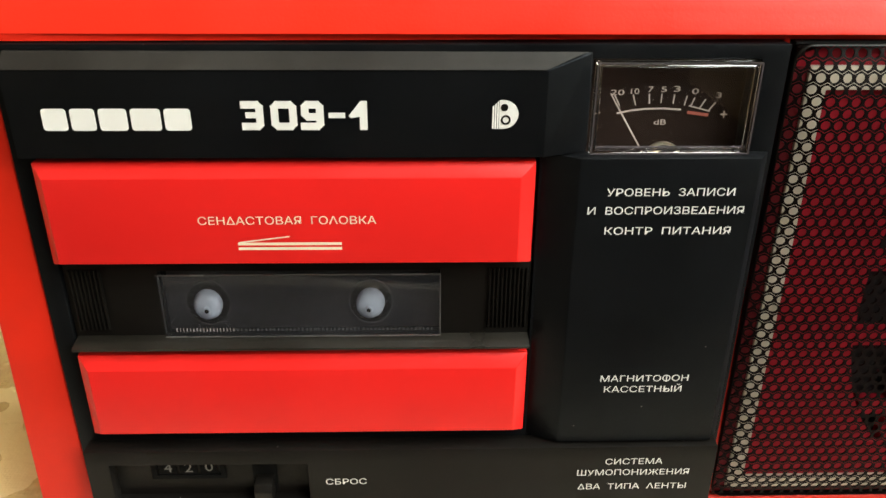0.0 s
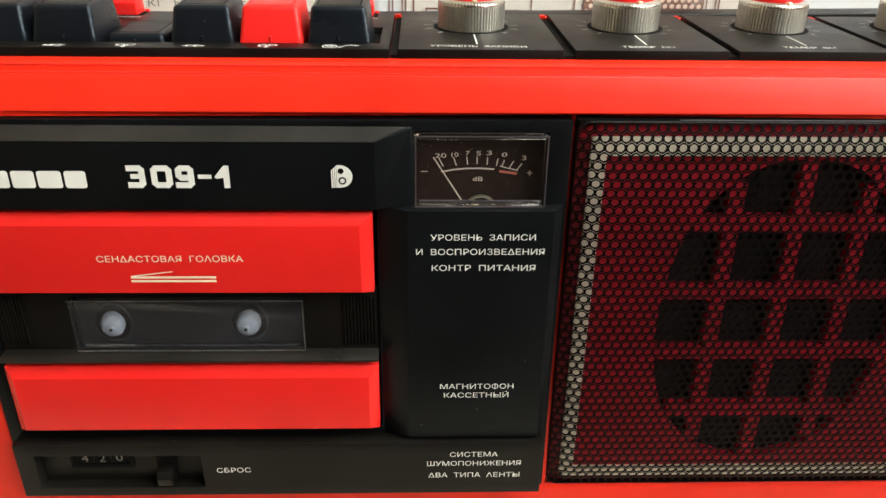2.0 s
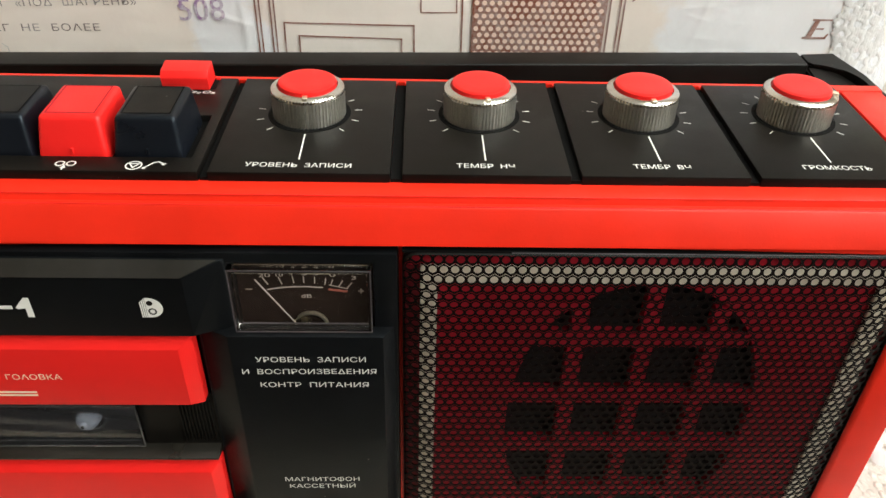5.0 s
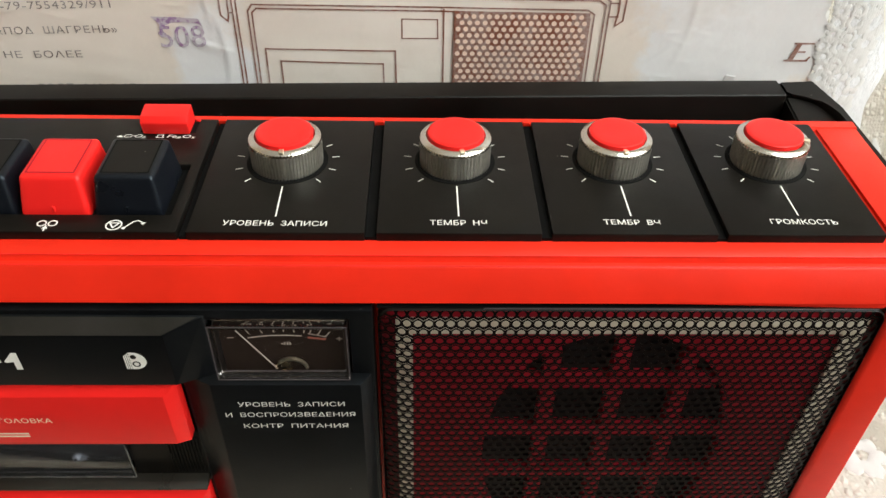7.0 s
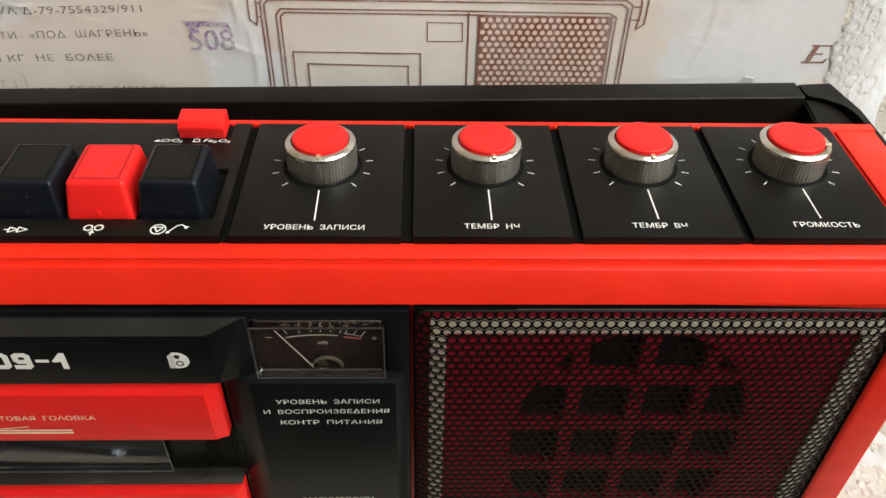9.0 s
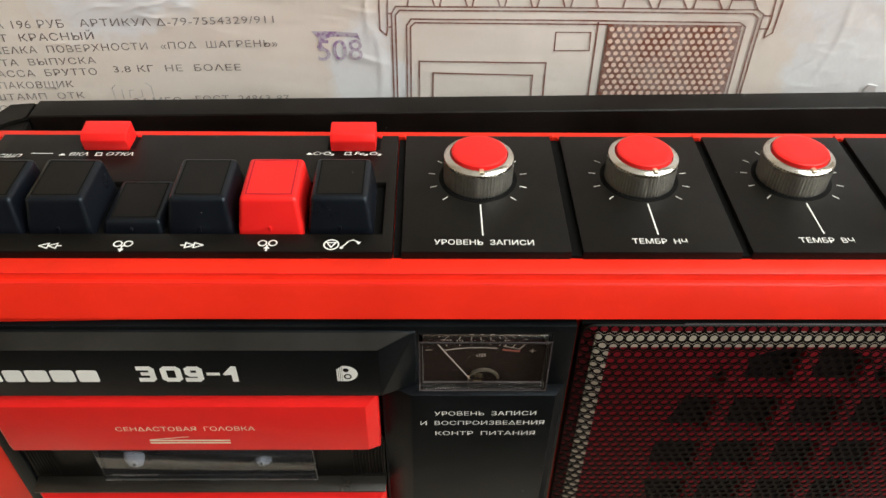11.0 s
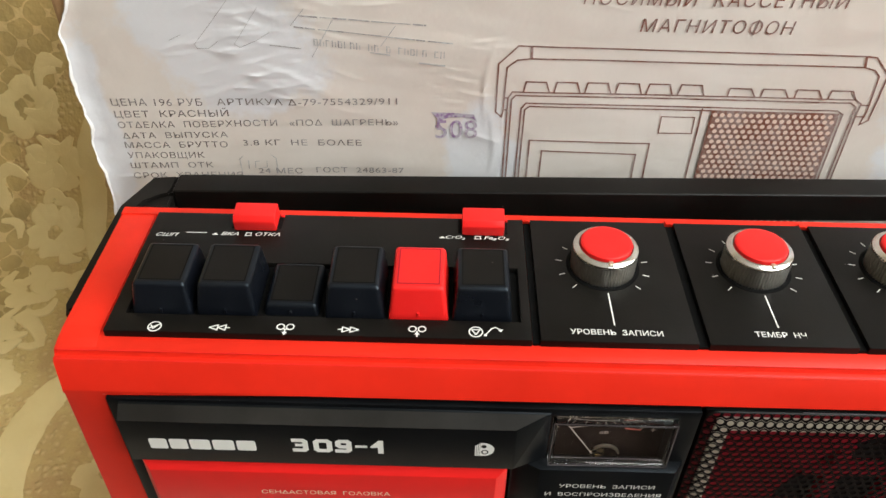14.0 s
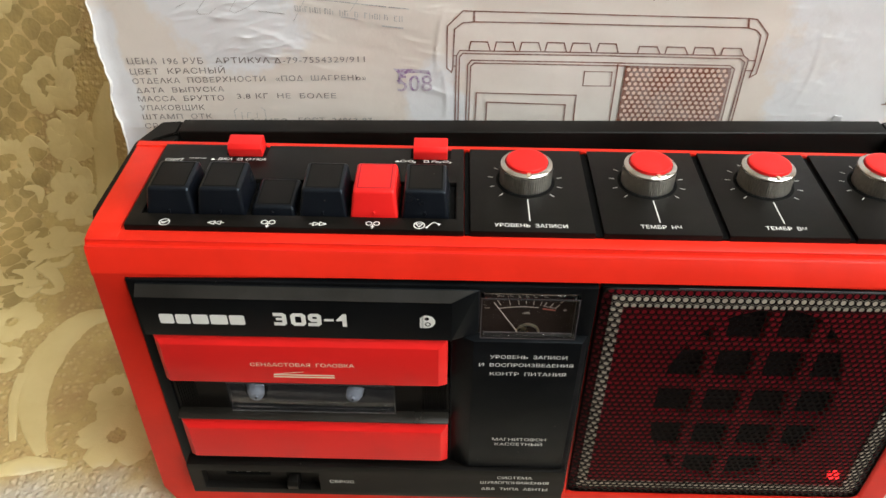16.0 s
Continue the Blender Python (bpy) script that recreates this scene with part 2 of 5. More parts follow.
def thread():
    """Tightly woven cream thread of the lace motifs."""
    m = Mat("cream_lace_thread", 0.75, 0.0, 0.25)
    weave = m.node("ShaderNodeTexVoronoi", Scale=900.0, Randomness=0.5)
    m.link(m.co, weave.inputs["Vector"])
    soft = m.noise(45.0, 4.0, 0.6)
    gold = m.mix(soft, (0.70, 0.55, 0.25), (0.82, 0.68, 0.36))
    m.color(m.mix(lit_share(m), gold, m.mix(soft, (0.53, 0.525, 0.515), (0.68, 0.68, 0.685))))
    m.bump(m.math("ADD", m.math("MULTIPLY", weave.outputs["Distance"], 0.10), m.math("MULTIPLY", soft, 1.2)), 0.0009, 0.7)
    return m.m


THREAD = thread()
NET_PATCH = plastic("brown_woven_patch", (0.50, 0.365, 0.155), 0.85, 300.0, 0.0010, 0.25, 0.0, 0.12)
NET_THREAD = plastic("golden_net_thread", (0.68, 0.52, 0.245), 0.8, 420.0, 0.0006, 0.22, 0.0, 0.15)
GREY_NET = plastic("grey_white_net", (0.64, 0.65, 0.67), 0.85, 420.0, 0.0006, 0.22, 0.0, 0.15)
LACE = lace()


def wall_paint(name, base):
    m = Mat(name, 0.85)
    m.color(m.ramp(m.noise(3.0, 5.0), (0.3, tuple(c * 0.9 for c in base)), (0.7, base)))
    m.bump(m.noise(90.0, 4.0), 0.001, 0.4)
    return m.m


WALL = wall_paint("beige_wallpaper", (0.62, 0.50, 0.36))
DARK_WALL = wall_paint("dark_unseen_wall", (0.10, 0.065, 0.045))
CEIL = wall_paint("white_ceiling", (0.80, 0.78, 0.74))
FLOOR = wall_paint("brown_floor", (0.045, 0.026, 0.016))
UPHOLSTERY = wall_paint("gold_upholstery", (0.36, 0.25, 0.11))
WHITE_PAINT = wall_paint("white_paint", (0.80, 0.80, 0.78))

# ---- mesh helpers (millimetres) ----
MM = 0.001


def part(name, bm, mat, parent=None, label="", smooth=False):
    """Links a bmesh in millimetres as one mesh object under a thing."""
    bmesh.ops.recalc_face_normals(bm, faces=bm.faces)
    for v in bm.verts:
        v.co *= MM
    me = bpy.data.meshes.new(name)
    bm.to_mesh(me)
    bm.free()
    me.materials.append(mat)
    if smooth:
        me.polygons.foreach_set("use_smooth", [True] * len(me.polygons))
        me.set_sharp_from_angle(angle=radians(35))
    ob = new(name, me)
    if parent is not None:
        ob.parent = parent
    return tagged(ob, label)


def empty(name, label, category, kind="", group=""):
    return tagged(new(name), label, category, group, kind)


def box(x0, x1, y0, y1, z0, z1, bev=0.0, seg=2, bm=None):
    bm = bm or bmesh.new()
    r = bmesh.ops.create_cube(bm, size=1.0)
    vs = r["verts"]
    for v in vs:
        v.co = Vector(((x0 + x1) / 2 + v.co.x * (x1 - x0), (y0 + y1) / 2 + v.co.y * (y1 - y0), (z0 + z1) / 2 + v.co.z * (z1 - z0)))
    if bev:
        es = {e for v in vs for e in v.link_edges}
        bmesh.ops.bevel(bm, geom=list(es), offset=bev, segments=seg, profile=0.6, affect="EDGES")
    return bm


def hull(points, bev=0.0, seg=2):
    """A convex solid round eight or more corners."""
    bm = bmesh.new()
    for p in points:
        bm.verts.new(p)
    r = bmesh.ops.convex_hull(bm, input=bm.verts)
    bmesh.ops.delete(bm, geom=[g for g in r["geom_interior"] if isinstance(g, bmesh.types.BMVert)], context="VERTS")
    bmesh.ops.dissolve_limit(bm, angle_limit=0.02, verts=bm.verts, edges=bm.edges)
    if bev:
        bmesh.ops.bevel(bm, geom=list(bm.edges), offset=bev, segments=seg, profile=0.6, affect="EDGES")
    return bm


def prism(outline, axis, a, b, bev=0.0):
    """An outline of 2D points pushed along an axis from a to b."""
    bm = bmesh.new()
    put = {"x": lambda u, v, w: (w, u, v), "y": lambda u, v, w: (u, w, v), "z": lambda u, v, w: (u, v, w)}[axis]
    lo = [bm.verts.new(put(u, v, a)) for u, v in outline]
    hi = [bm.verts.new(put(u, v, b)) for u, v in outline]
    n = len(outline)
    bm.faces.new(lo)
    bm.faces.new(list(reversed(hi)))
    for i in range(n):
        bm.faces.new((lo[i], lo[(i + 1) % n], hi[(i + 1) % n], hi[i]))
    if bev:
        bmesh.ops.bevel(bm, geom=list(bm.edges), offset=bev, segments=2, profile=0.6, affect="EDGES")
    return bm


def lathe(profile, x, y, z, steps=48, axis="z", knurl=0.0, teeth=0):
    """Turns (radius, height) round an axis; knurl is the depth of the grooves between the teeth."""
    bm = bmesh.new()
    n = teeth * 4 if teeth else steps
    rings = []
    for r, h, k in [(p[0], p[1], p[2] if len(p) > 2 else 0) for p in profile]:
        ring = []
        for i in range(n):
            a = 2 * math.pi * ((i // 4 + (0.0, 0.46, 0.64, 0.82)[i % 4]) / teeth if teeth else i / n)
            rr = r - (knurl if (k and i % 4 > 1) else 0)
            u, v = rr * math.cos(a), rr * math.sin(a)
            ring.append(bm.verts.new((x + u, y + v, z + h) if axis == "z" else (x + u, y + h, z + v)))
        rings.append(ring)
    for a, b in zip(rings, rings[1:]):
        for i in range(n):
            bm.faces.new((a[i], a[(i + 1) % n], b[(i + 1) % n], b[i]))
    bm.faces.new(rings[0])
    bm.faces.new(list(reversed(rings[-1])))
    return bm


def rounded(x0, x1, z0, z1, r, n=5):
    pts = []
    for cx, cz, a0 in ((x1 - r, z0 + r, -90), (x1 - r, z1 - r, 0), (x0 + r, z1 - r, 90), (x0 + r, z0 + r, 180)):
        for i in range(n + 1):
            a = radians(a0 + 90 * i / n)
            pts.append((cx + r * math.cos(a), cz + r * math.sin(a)))
    return pts


def plane_point(where, u, v, level):
    return (u, level, v) if where == "front" else (u, v, level)


def flat_shapes(shapes, where, level, gap=0.002):
    """Flat printed shapes: outlines in the plane of the front (x, z) or of the top (x, y)."""
    bm = bmesh.new()
    step = -gap if where == "front" else gap
    for i, pts in enumerate(shapes):
        bm.faces.new([bm.verts.new(plane_point(where, u, v, level + step * i)) for u, v in pts])
    return bm


def stroke(pts, w, closed=False):
    """Quads along a line of 2D points."""
    quads = []
    seq = list(pts) + ([pts[0]] if closed else [])
    for (a, b), (c, d) in zip(seq, seq[1:]):
        dx, dy = c - a, d - b
        k = math.hypot(dx, dy) or 1
        ox, oy = -dy / k * w / 2, dx / k * w / 2
        ex, ey = dx / k * w * 0.3, dy / k * w * 0.3
        quads.append([(a - ex + ox, b - ey + oy), (a - ex - ox, b - ey - oy), (c + ex - ox, d + ey - oy), (c + ex + ox, d + ey + oy)])
    return quads


def strip(pts, w, where, level):
    """One unbroken band along a line of 2D points, mitred at its bends."""
    bm = bmesh.new()
    loop = math.dist(pts[0], pts[-1]) < 0.01
    pts = pts[:-1] if loop else pts
    n = len(pts)
    pairs = []
    for i, (u, v) in enumerate(pts):
        dirs = []
        for a, b in ((i - 1, i), (i, i + 1)):
            if loop or (a >= 0 and b < n):
                d = Vector((pts[b % n][0] - pts[a % n][0], pts[b % n][1] - pts[a % n][1]))
                dirs.append(d.normalized())
        t = sum(dirs, Vector((0, 0)))
        t = t.normalized() if t.length > 0.05 else dirs[0]
        side = Vector((-t.y, t.x)) * (w / 2) / max(0.5, abs(t.dot(dirs[0])))
        pairs.append([bm.verts.new(plane_point(where, u + f * side.x, v + f * side.y, level)) for f in (1, -1)])
    for a, b in zip(pairs, pairs[1:] + (pairs[:1] if loop else [])):
        bm.faces.new((a[0], a[1], b[1], b[0]))
    return bm


def ring(cx, cy, r, w, n=20, a0=0.0, a1=360.0, sy=1.0):
    pts = [(cx + r * math.cos(radians(a0 + (a1 - a0) * i / n)), cy + sy * r * math.sin(radians(a0 + (a1 - a0) * i / n))) for i in range(n + 1)]
    return stroke(pts, w)


def disc(cx, cy, r, n=16):
    return [(cx + r * math.cos(2 * math.pi * i / n), cy + r * math.sin(2 * math.pi * i / n)) for i in range(n)]


def word_mesh(body, bold, space, slant):
    """Points and triangles of a word in the built-in font, one unit high."""
    cu = bpy.data.curves.new("words", "FONT")
    cu.body, cu.resolution_u, cu.offset, cu.space_character, cu.shear = body, 3, bold, space, slant
    ob = bpy.data.objects.new("words", cu)
    scene.collection.objects.link(ob)
    bpy.context.view_layer.update()
    me = bpy.data.meshes.new_from_object(ob.evaluated_get(bpy.context.evaluated_depsgraph_get()))
    bpy.data.objects.remove(ob)
    bpy.data.curves.remove(cu)
    co = np.empty(len(me.vertices) * 3)
    me.vertices.foreach_get("co", co)
    me.calc_loop_triangles()
    tri = np.empty(len(me.loop_triangles) * 3, dtype=int)
    me.loop_triangles.foreach_get("vertices", tri)
    bpy.data.meshes.remove(me)
    return co.reshape(-1, 3), tri


def lettering(body, parent, mat, where, level, x0, x1, base, high, bold=0.0, slant=0.0, name="lettering", space=1.0, tilt=0.0):
    """Printed words between x0 and x1 on a base line, in millimetres; tilt: rise per millimetre."""
    stems = [i for i, ch in enumerate(body) if ch == "Ф"]
    body = body.replace("Ф", "О").replace("Д", "Δ").replace("Л", "Λ")
    co, tri = word_mesh(body, bold, space, slant)
    for i in stems:
        one = word_mesh("О", bold, space, slant)[0]
        right = word_mesh(body[:i + 1], bold, space, slant)[0][:, 0].max()
        mid = right - (one[:, 0].max() - one[:, 0].min()) / 2
        bar = np.array([(mid - 0.045, -0.06, 0), (mid + 0.045, -0.06, 0), (mid + 0.045, 0.78, 0), (mid - 0.045, 0.78, 0)])
        bar[:, 0] += (bar[:, 1] - 0.36) * slant
        tri = np.concatenate([tri, np.array([0, 1, 2, 0, 2, 3]) + len(co)])
        co = np.concatenate([co, bar])
    lo, hi = co[:, 0].min(), co[:, 0].max()
    k = (x1 - x0) / (hi - lo)
    out = np.empty_like(co)
    u = x0 + (co[:, 0] - lo) * k
    v = base + co[:, 1] / 0.70 * high + (u - x0) * tilt
    out[:, 0] = u
    out[:, 1], out[:, 2] = (level, v) if where == "front" else (v, level)
    pts = out[tri] * MM
    lift = np.repeat(np.arange(len(tri) // 3), 3) * (3e-7 if where == "top" else -3e-7)
    pts[:, 2 if where == "top" else 1] += lift
    me = bpy.data.meshes.new(name)
    me.from_pydata(pts.tolist(), [], np.arange(len(tri)).reshape(-1, 3).tolist())
    me.materials.append(mat)
    me.update()
    ob = new(name, me)
    ob.parent = parent
    return ob


def printed(shapes, parent, mat, where, level, name="printed_mark", label=""):
    return part(name, flat_shapes(shapes, where, level), mat, parent, label)


# ---- the room ----
# unseen shell; floor and south wall are dark to dim reflections in black plastic
def room():
    def slab(name, label, *b):
        mat = {"floor": FLOOR, "ceiling": CEIL, "wall_south": DARK_WALL}.get(name, WALL)
        return tagged(part(name, box(*b), mat), label, name.split("_")[0], "", "structure")

    slab("floor", "unseen floor of the room, dark brown to keep reflections low", -1900, 980, -2500, 1000, -520, -420)
    slab("ceiling", "plain white ceiling", -1900, 980, -2500, 1000, 2120, 2220)
    slab("wall_north", "beige papered wall behind the sofa", -1900, 880, 900, 1000, -420, 2120)
    slab("wall_south", "unseen wall, dark brown to keep reflections low", -1900, 880, -2500, -2400, -420, 2120)
    slab("wall_west", "beige papered wall", -1900, -1800, -2400, 900, -420, 2120)
    east = empty("wall_east", "beige papered wall with a window opening", "wall", "structure")
    for b in ((-2400, -1300, -420, 2120), (250, 900, -420, 2120), (-1300, 250, -420, 400), (-1300, 250, 2000, 2120)):
        part("wall_piece", box(880, 980, *b), WALL, east)
    win = tagged(part("window_1", box(910, 950, -1300, -1250, 400, 2000), WHITE_PAINT), "white painted window frame", "window", "", "structure")
    for b in ((200, 250, 400, 2000), (-1250, 200, 400, 450), (-1250, 200, 1950, 2000), (-550, -500, 450, 1950)):
        part("window_frame", box(910, 950, *b, 3), WHITE_PAINT, win)
    for b in ((-1250, -550), (-500, 200)):
        pane = part("pane", box(926, 930, *b, 450, 1950), GLASS, win)
        pane.visible_shadow = False


room()


# ---- sofa and lace cover ----
def sofa():
    s = empty("sofa", "golden-brown upholstered sofa under a lace cover", "sofa")
    part("seat", box(-1000, 860, -62, 262, -300, -8, 25, 3), UPHOLSTERY, s)
    part("base", box(-1000, 860, -55, 420, -420, -300), UPHOLSTERY, s)
    part("backrest", hull([(x, y, z) for x in (-1000, 860) for y, z in ((268, -300), (268, 10), (420, 420), (520, 420), (460, -300))], 20), UPHOLSTERY, s)


def cover_profile(s):
    """Height line of the cover, by the length along it from the seat's front edge."""
    if s < 40:
        return -66.0, s - 40.0
    if s < 326:
        return -66 + s - 40, 0.0
    r, a1 = 45.0, radians(70)
    a = (s - 326) / r
    if a < a1:
        return 220 + r * math.sin(a), r * (1 - math.cos(a))
    k = s - 326 - r * a1
    return 220 + r * math.sin(a1) + k * math.cos(a1), r * (1 - math.cos(a1)) + k * math.sin(a1)


def cover_point(x, s, lift=0.0):
    """A point of the cover by its place across and along the cloth, lifted off it."""
    y, z = cover_profile(s)
    w = noise.noise(Vector((x * 0.008, s * 0.011, 3.0))) * 2.4 + noise.noise(Vector((x * 0.028, s * 0.02, 9.0))) * 0.9
    w = -abs(w) - 0.2
    a = min(max((s - 326) / 45.0, 0.0), radians(70)) if s > 40 else radians(90)
    ny, nz = -math.sin(a), math.cos(a)
    return x, y + (1.8 * abs(w) if s > 371 else 0) + ny * lift, z + (w if s < 326 else 0.35 * w) + nz * lift


def lace_cover():
    bm = bmesh.new()
    nx, ns, width, length = 200, 110, 1800.0, 736.0
    grid = [[bm.verts.new(cover_point(-950 + width * i / nx, length * j / ns)) for i in range(nx + 1)] for j in range(ns + 1)]
    for j in range(ns):
        for i in range(nx):
            bm.faces.new((grid[j][i], grid[j][i + 1], grid[j + 1][i + 1], grid[j + 1][i]))
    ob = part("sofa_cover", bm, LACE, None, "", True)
    sol = ob.modifiers.new("thickness", "SOLIDIFY")
    sol.thickness, sol.offset = 0.0016, 1.0
    return tagged(ob, "cream lace cover with woven flowers over golden net", "cover")


def woven_flower(cover, x, s, size, rng, petals=5, place=cover_point, hole=0.23):
    """A padded flower with rounded petals and an open eye, laid on the cover."""
    bm = bmesh.new()
    n = 70
    turn = rng.uniform(0, 6.3)
    reach = [rng.uniform(0.86, 1.12) for _ in range(petals)]
    seed = rng.uniform(0, 90)
    rings = []
    for f, lift in ((0.0, 0.1), (0.12, 0.6), (0.5, 0.8), (0.88, 0.6), (1.0, 0.05)):
        row = []
        for i in range(n):
            a = 2 * math.pi * i / n
            p = (a + turn) * petals / (2 * math.pi)
            k = abs(2 * (p % 1.0) - 1)
            out = size * reach[int(p) % petals] * (0.68 + 0.36 * math.sqrt(max(0.0, 1 - k ** 2.2)))
            out *= 1 + 0.14 * noise.noise(Vector((math.cos(a) * 5, math.sin(a) * 5, seed)))
            eye = size * hole * (1 + 0.3 * noise.noise(Vector((math.cos(a) * 2, math.sin(a) * 2, seed + 7))))
            rad = eye + (out - eye) * f
            row.append(bm.verts.new(place(x + rad * math.cos(a), s + rad * math.sin(a), lift)))
        rings.append(row)
    for a, b in zip(rings, rings[1:]):
        for i in range(n):
            bm.faces.new((a[i], a[(i + 1) % n], b[(i + 1) % n], b[i]))
    return part("woven_flower", bm, THREAD, cover, "", True)


def woven_band(cover, spine, widths, name="woven_scroll"):
    """A padded band along a line of points of the cloth, with its width at each."""
    bm = bmesh.new()
    pts, ws = [], []
    for k in range(len(spine) - 1):
        for q in range(8):
            t = q / 8
            p = [spine[max(k - 1, 0)], spine[k], spine[k + 1], spine[min(k + 2, len(spine) - 1)]]
            pts.append([0.5 * ((2 * p[1][c]) + (p[2][c] - p[0][c]) * t + (2 * p[0][c] - 5 * p[1][c] + 4 * p[2][c] - p[3][c]) * t * t + (3 * p[1][c] - p[0][c] - 3 * p[2][c] + p[3][c]) * t ** 3) for c in (0, 1)])
            ws.append(widths[k] + (widths[k + 1] - widths[k]) * t)
    pts.append(list(spine[-1]))
    ws.append(widths[-1])
    rows = []
    for k, ((x, s), w) in enumerate(zip(pts, ws)):
        a, c = pts[max(k - 1, 0)], pts[min(k + 1, len(pts) - 1)]
        dx, ds = c[0] - a[0], c[1] - a[1]
        m = math.hypot(dx, ds) or 1
        row = []
        for f, lift in ((-1.0, 0.1), (-0.85, 0.8), (-0.3, 1.0), (0.3, 1.0), (0.85, 0.8), (1.0, 0.1)):
            half = w / 2 * (1 + 0.12 * noise.noise(Vector((x * 0.3, s * 0.3, f))))
            row.append(bm.verts.new(cover_point(x - ds / m * half * f, s + dx / m * half * f, lift)))
        rows.append(row)
    for a, b in zip(rows, rows[1:]):
        for i in range(5):
            bm.faces.new((a[i], a[i + 1], b[i + 1], b[i]))
    return part(name, bm, THREAD, cover, "", True)


def open_net(cover, inside, span, rng, pitch=14.0):
    """Net of thread knots and thin webs round rounded holes, set cornerwise."""
    verts, faces, patch_verts, patches = [], [], [], []
    n = 16
    h = pitch / math.sqrt(2)
    for i in range(-60, 60):
        for j in range(-60, 60):
            x, s = span[0] + (i + j) * h, span[1] + (i - j) * h
            if not inside(x, s):
                continue
            b = len(verts)
            size = rng.uniform(0.80, 0.94)
            ox, os_ = rng.uniform(-0.7, 0.7), rng.uniform(-0.7, 0.7)
            jit = [rng.uniform(0.84, 1.06) for _ in range(n)]
            # the denser brown weave inside the mesh
            k0 = len(patch_verts)
            for k in range(n):
                a = 2 * math.pi * k / n
                q = min(h / (abs(math.cos(a)) + abs(math.sin(a))), 0.78 * h) * rng.uniform(0.86, 1.02)
                u, v = x + ox + q * math.cos(a), s + os_ + q * math.sin(a)
                wob = 2.6 * noise.noise(Vector((u * 0.05, v * 0.05, 2.0)))
                patch_verts.append(cover_point(u + wob, v - wob, 0.6))
            patches.append(tuple(range(k0, k0 + n)))
            for ringno in range(3):
                for k in range(n):
                    a = 2 * math.pi * k / n
                    c, d = math.cos(a), math.sin(a)
                    if ringno < 2:
                        q = min(h / (abs(c) + abs(d)) * size, pitch * 0.56 * size) * jit[k]
                        u, v = x + ox + q * c, s + os_ + q * d
                    else:
                        q = h / (abs(c) + abs(d))
                        u, v = x + q * c, s + q * d
                    wob = 2.6 * noise.noise(Vector((u * 0.05, v * 0.05, 2.0))) + 0.7 * noise.noise(Vector((u * 0.3, v * 0.3, 4.0)))
                    verts.append(cover_point(u + wob, v - wob, (0.0, 0.35, 0.5)[ringno]))
            for k in range(n):
                k2 = (k + 1) % n
                for q in (0, 1):
                    faces.append((b + q * n + k, b + q * n + k2, b + (q + 1) * n + k2, b + (q + 1) * n + k))
    me = bpy.data.meshes.new("open_net")
    me.from_pydata([tuple(c * MM for c in v) for v in verts], [], faces)
    me.materials.append(NET_THREAD)
    me.update()
    ob = new("open_net", me)
    ob.parent = cover
    me = bpy.data.meshes.new("net_weave")
    me.from_pydata([tuple(c * MM for c in v) for v in patch_verts], [], patches)
    me.materials.append(NET_PATCH)
    me.update()
    weave = new("net_weave", me)
    weave.parent = cover
    tagged(weave, "brown woven fillings of the lace net", kind="stuff")
    return tagged(ob, "open lace net with small knots", kind="stuff")


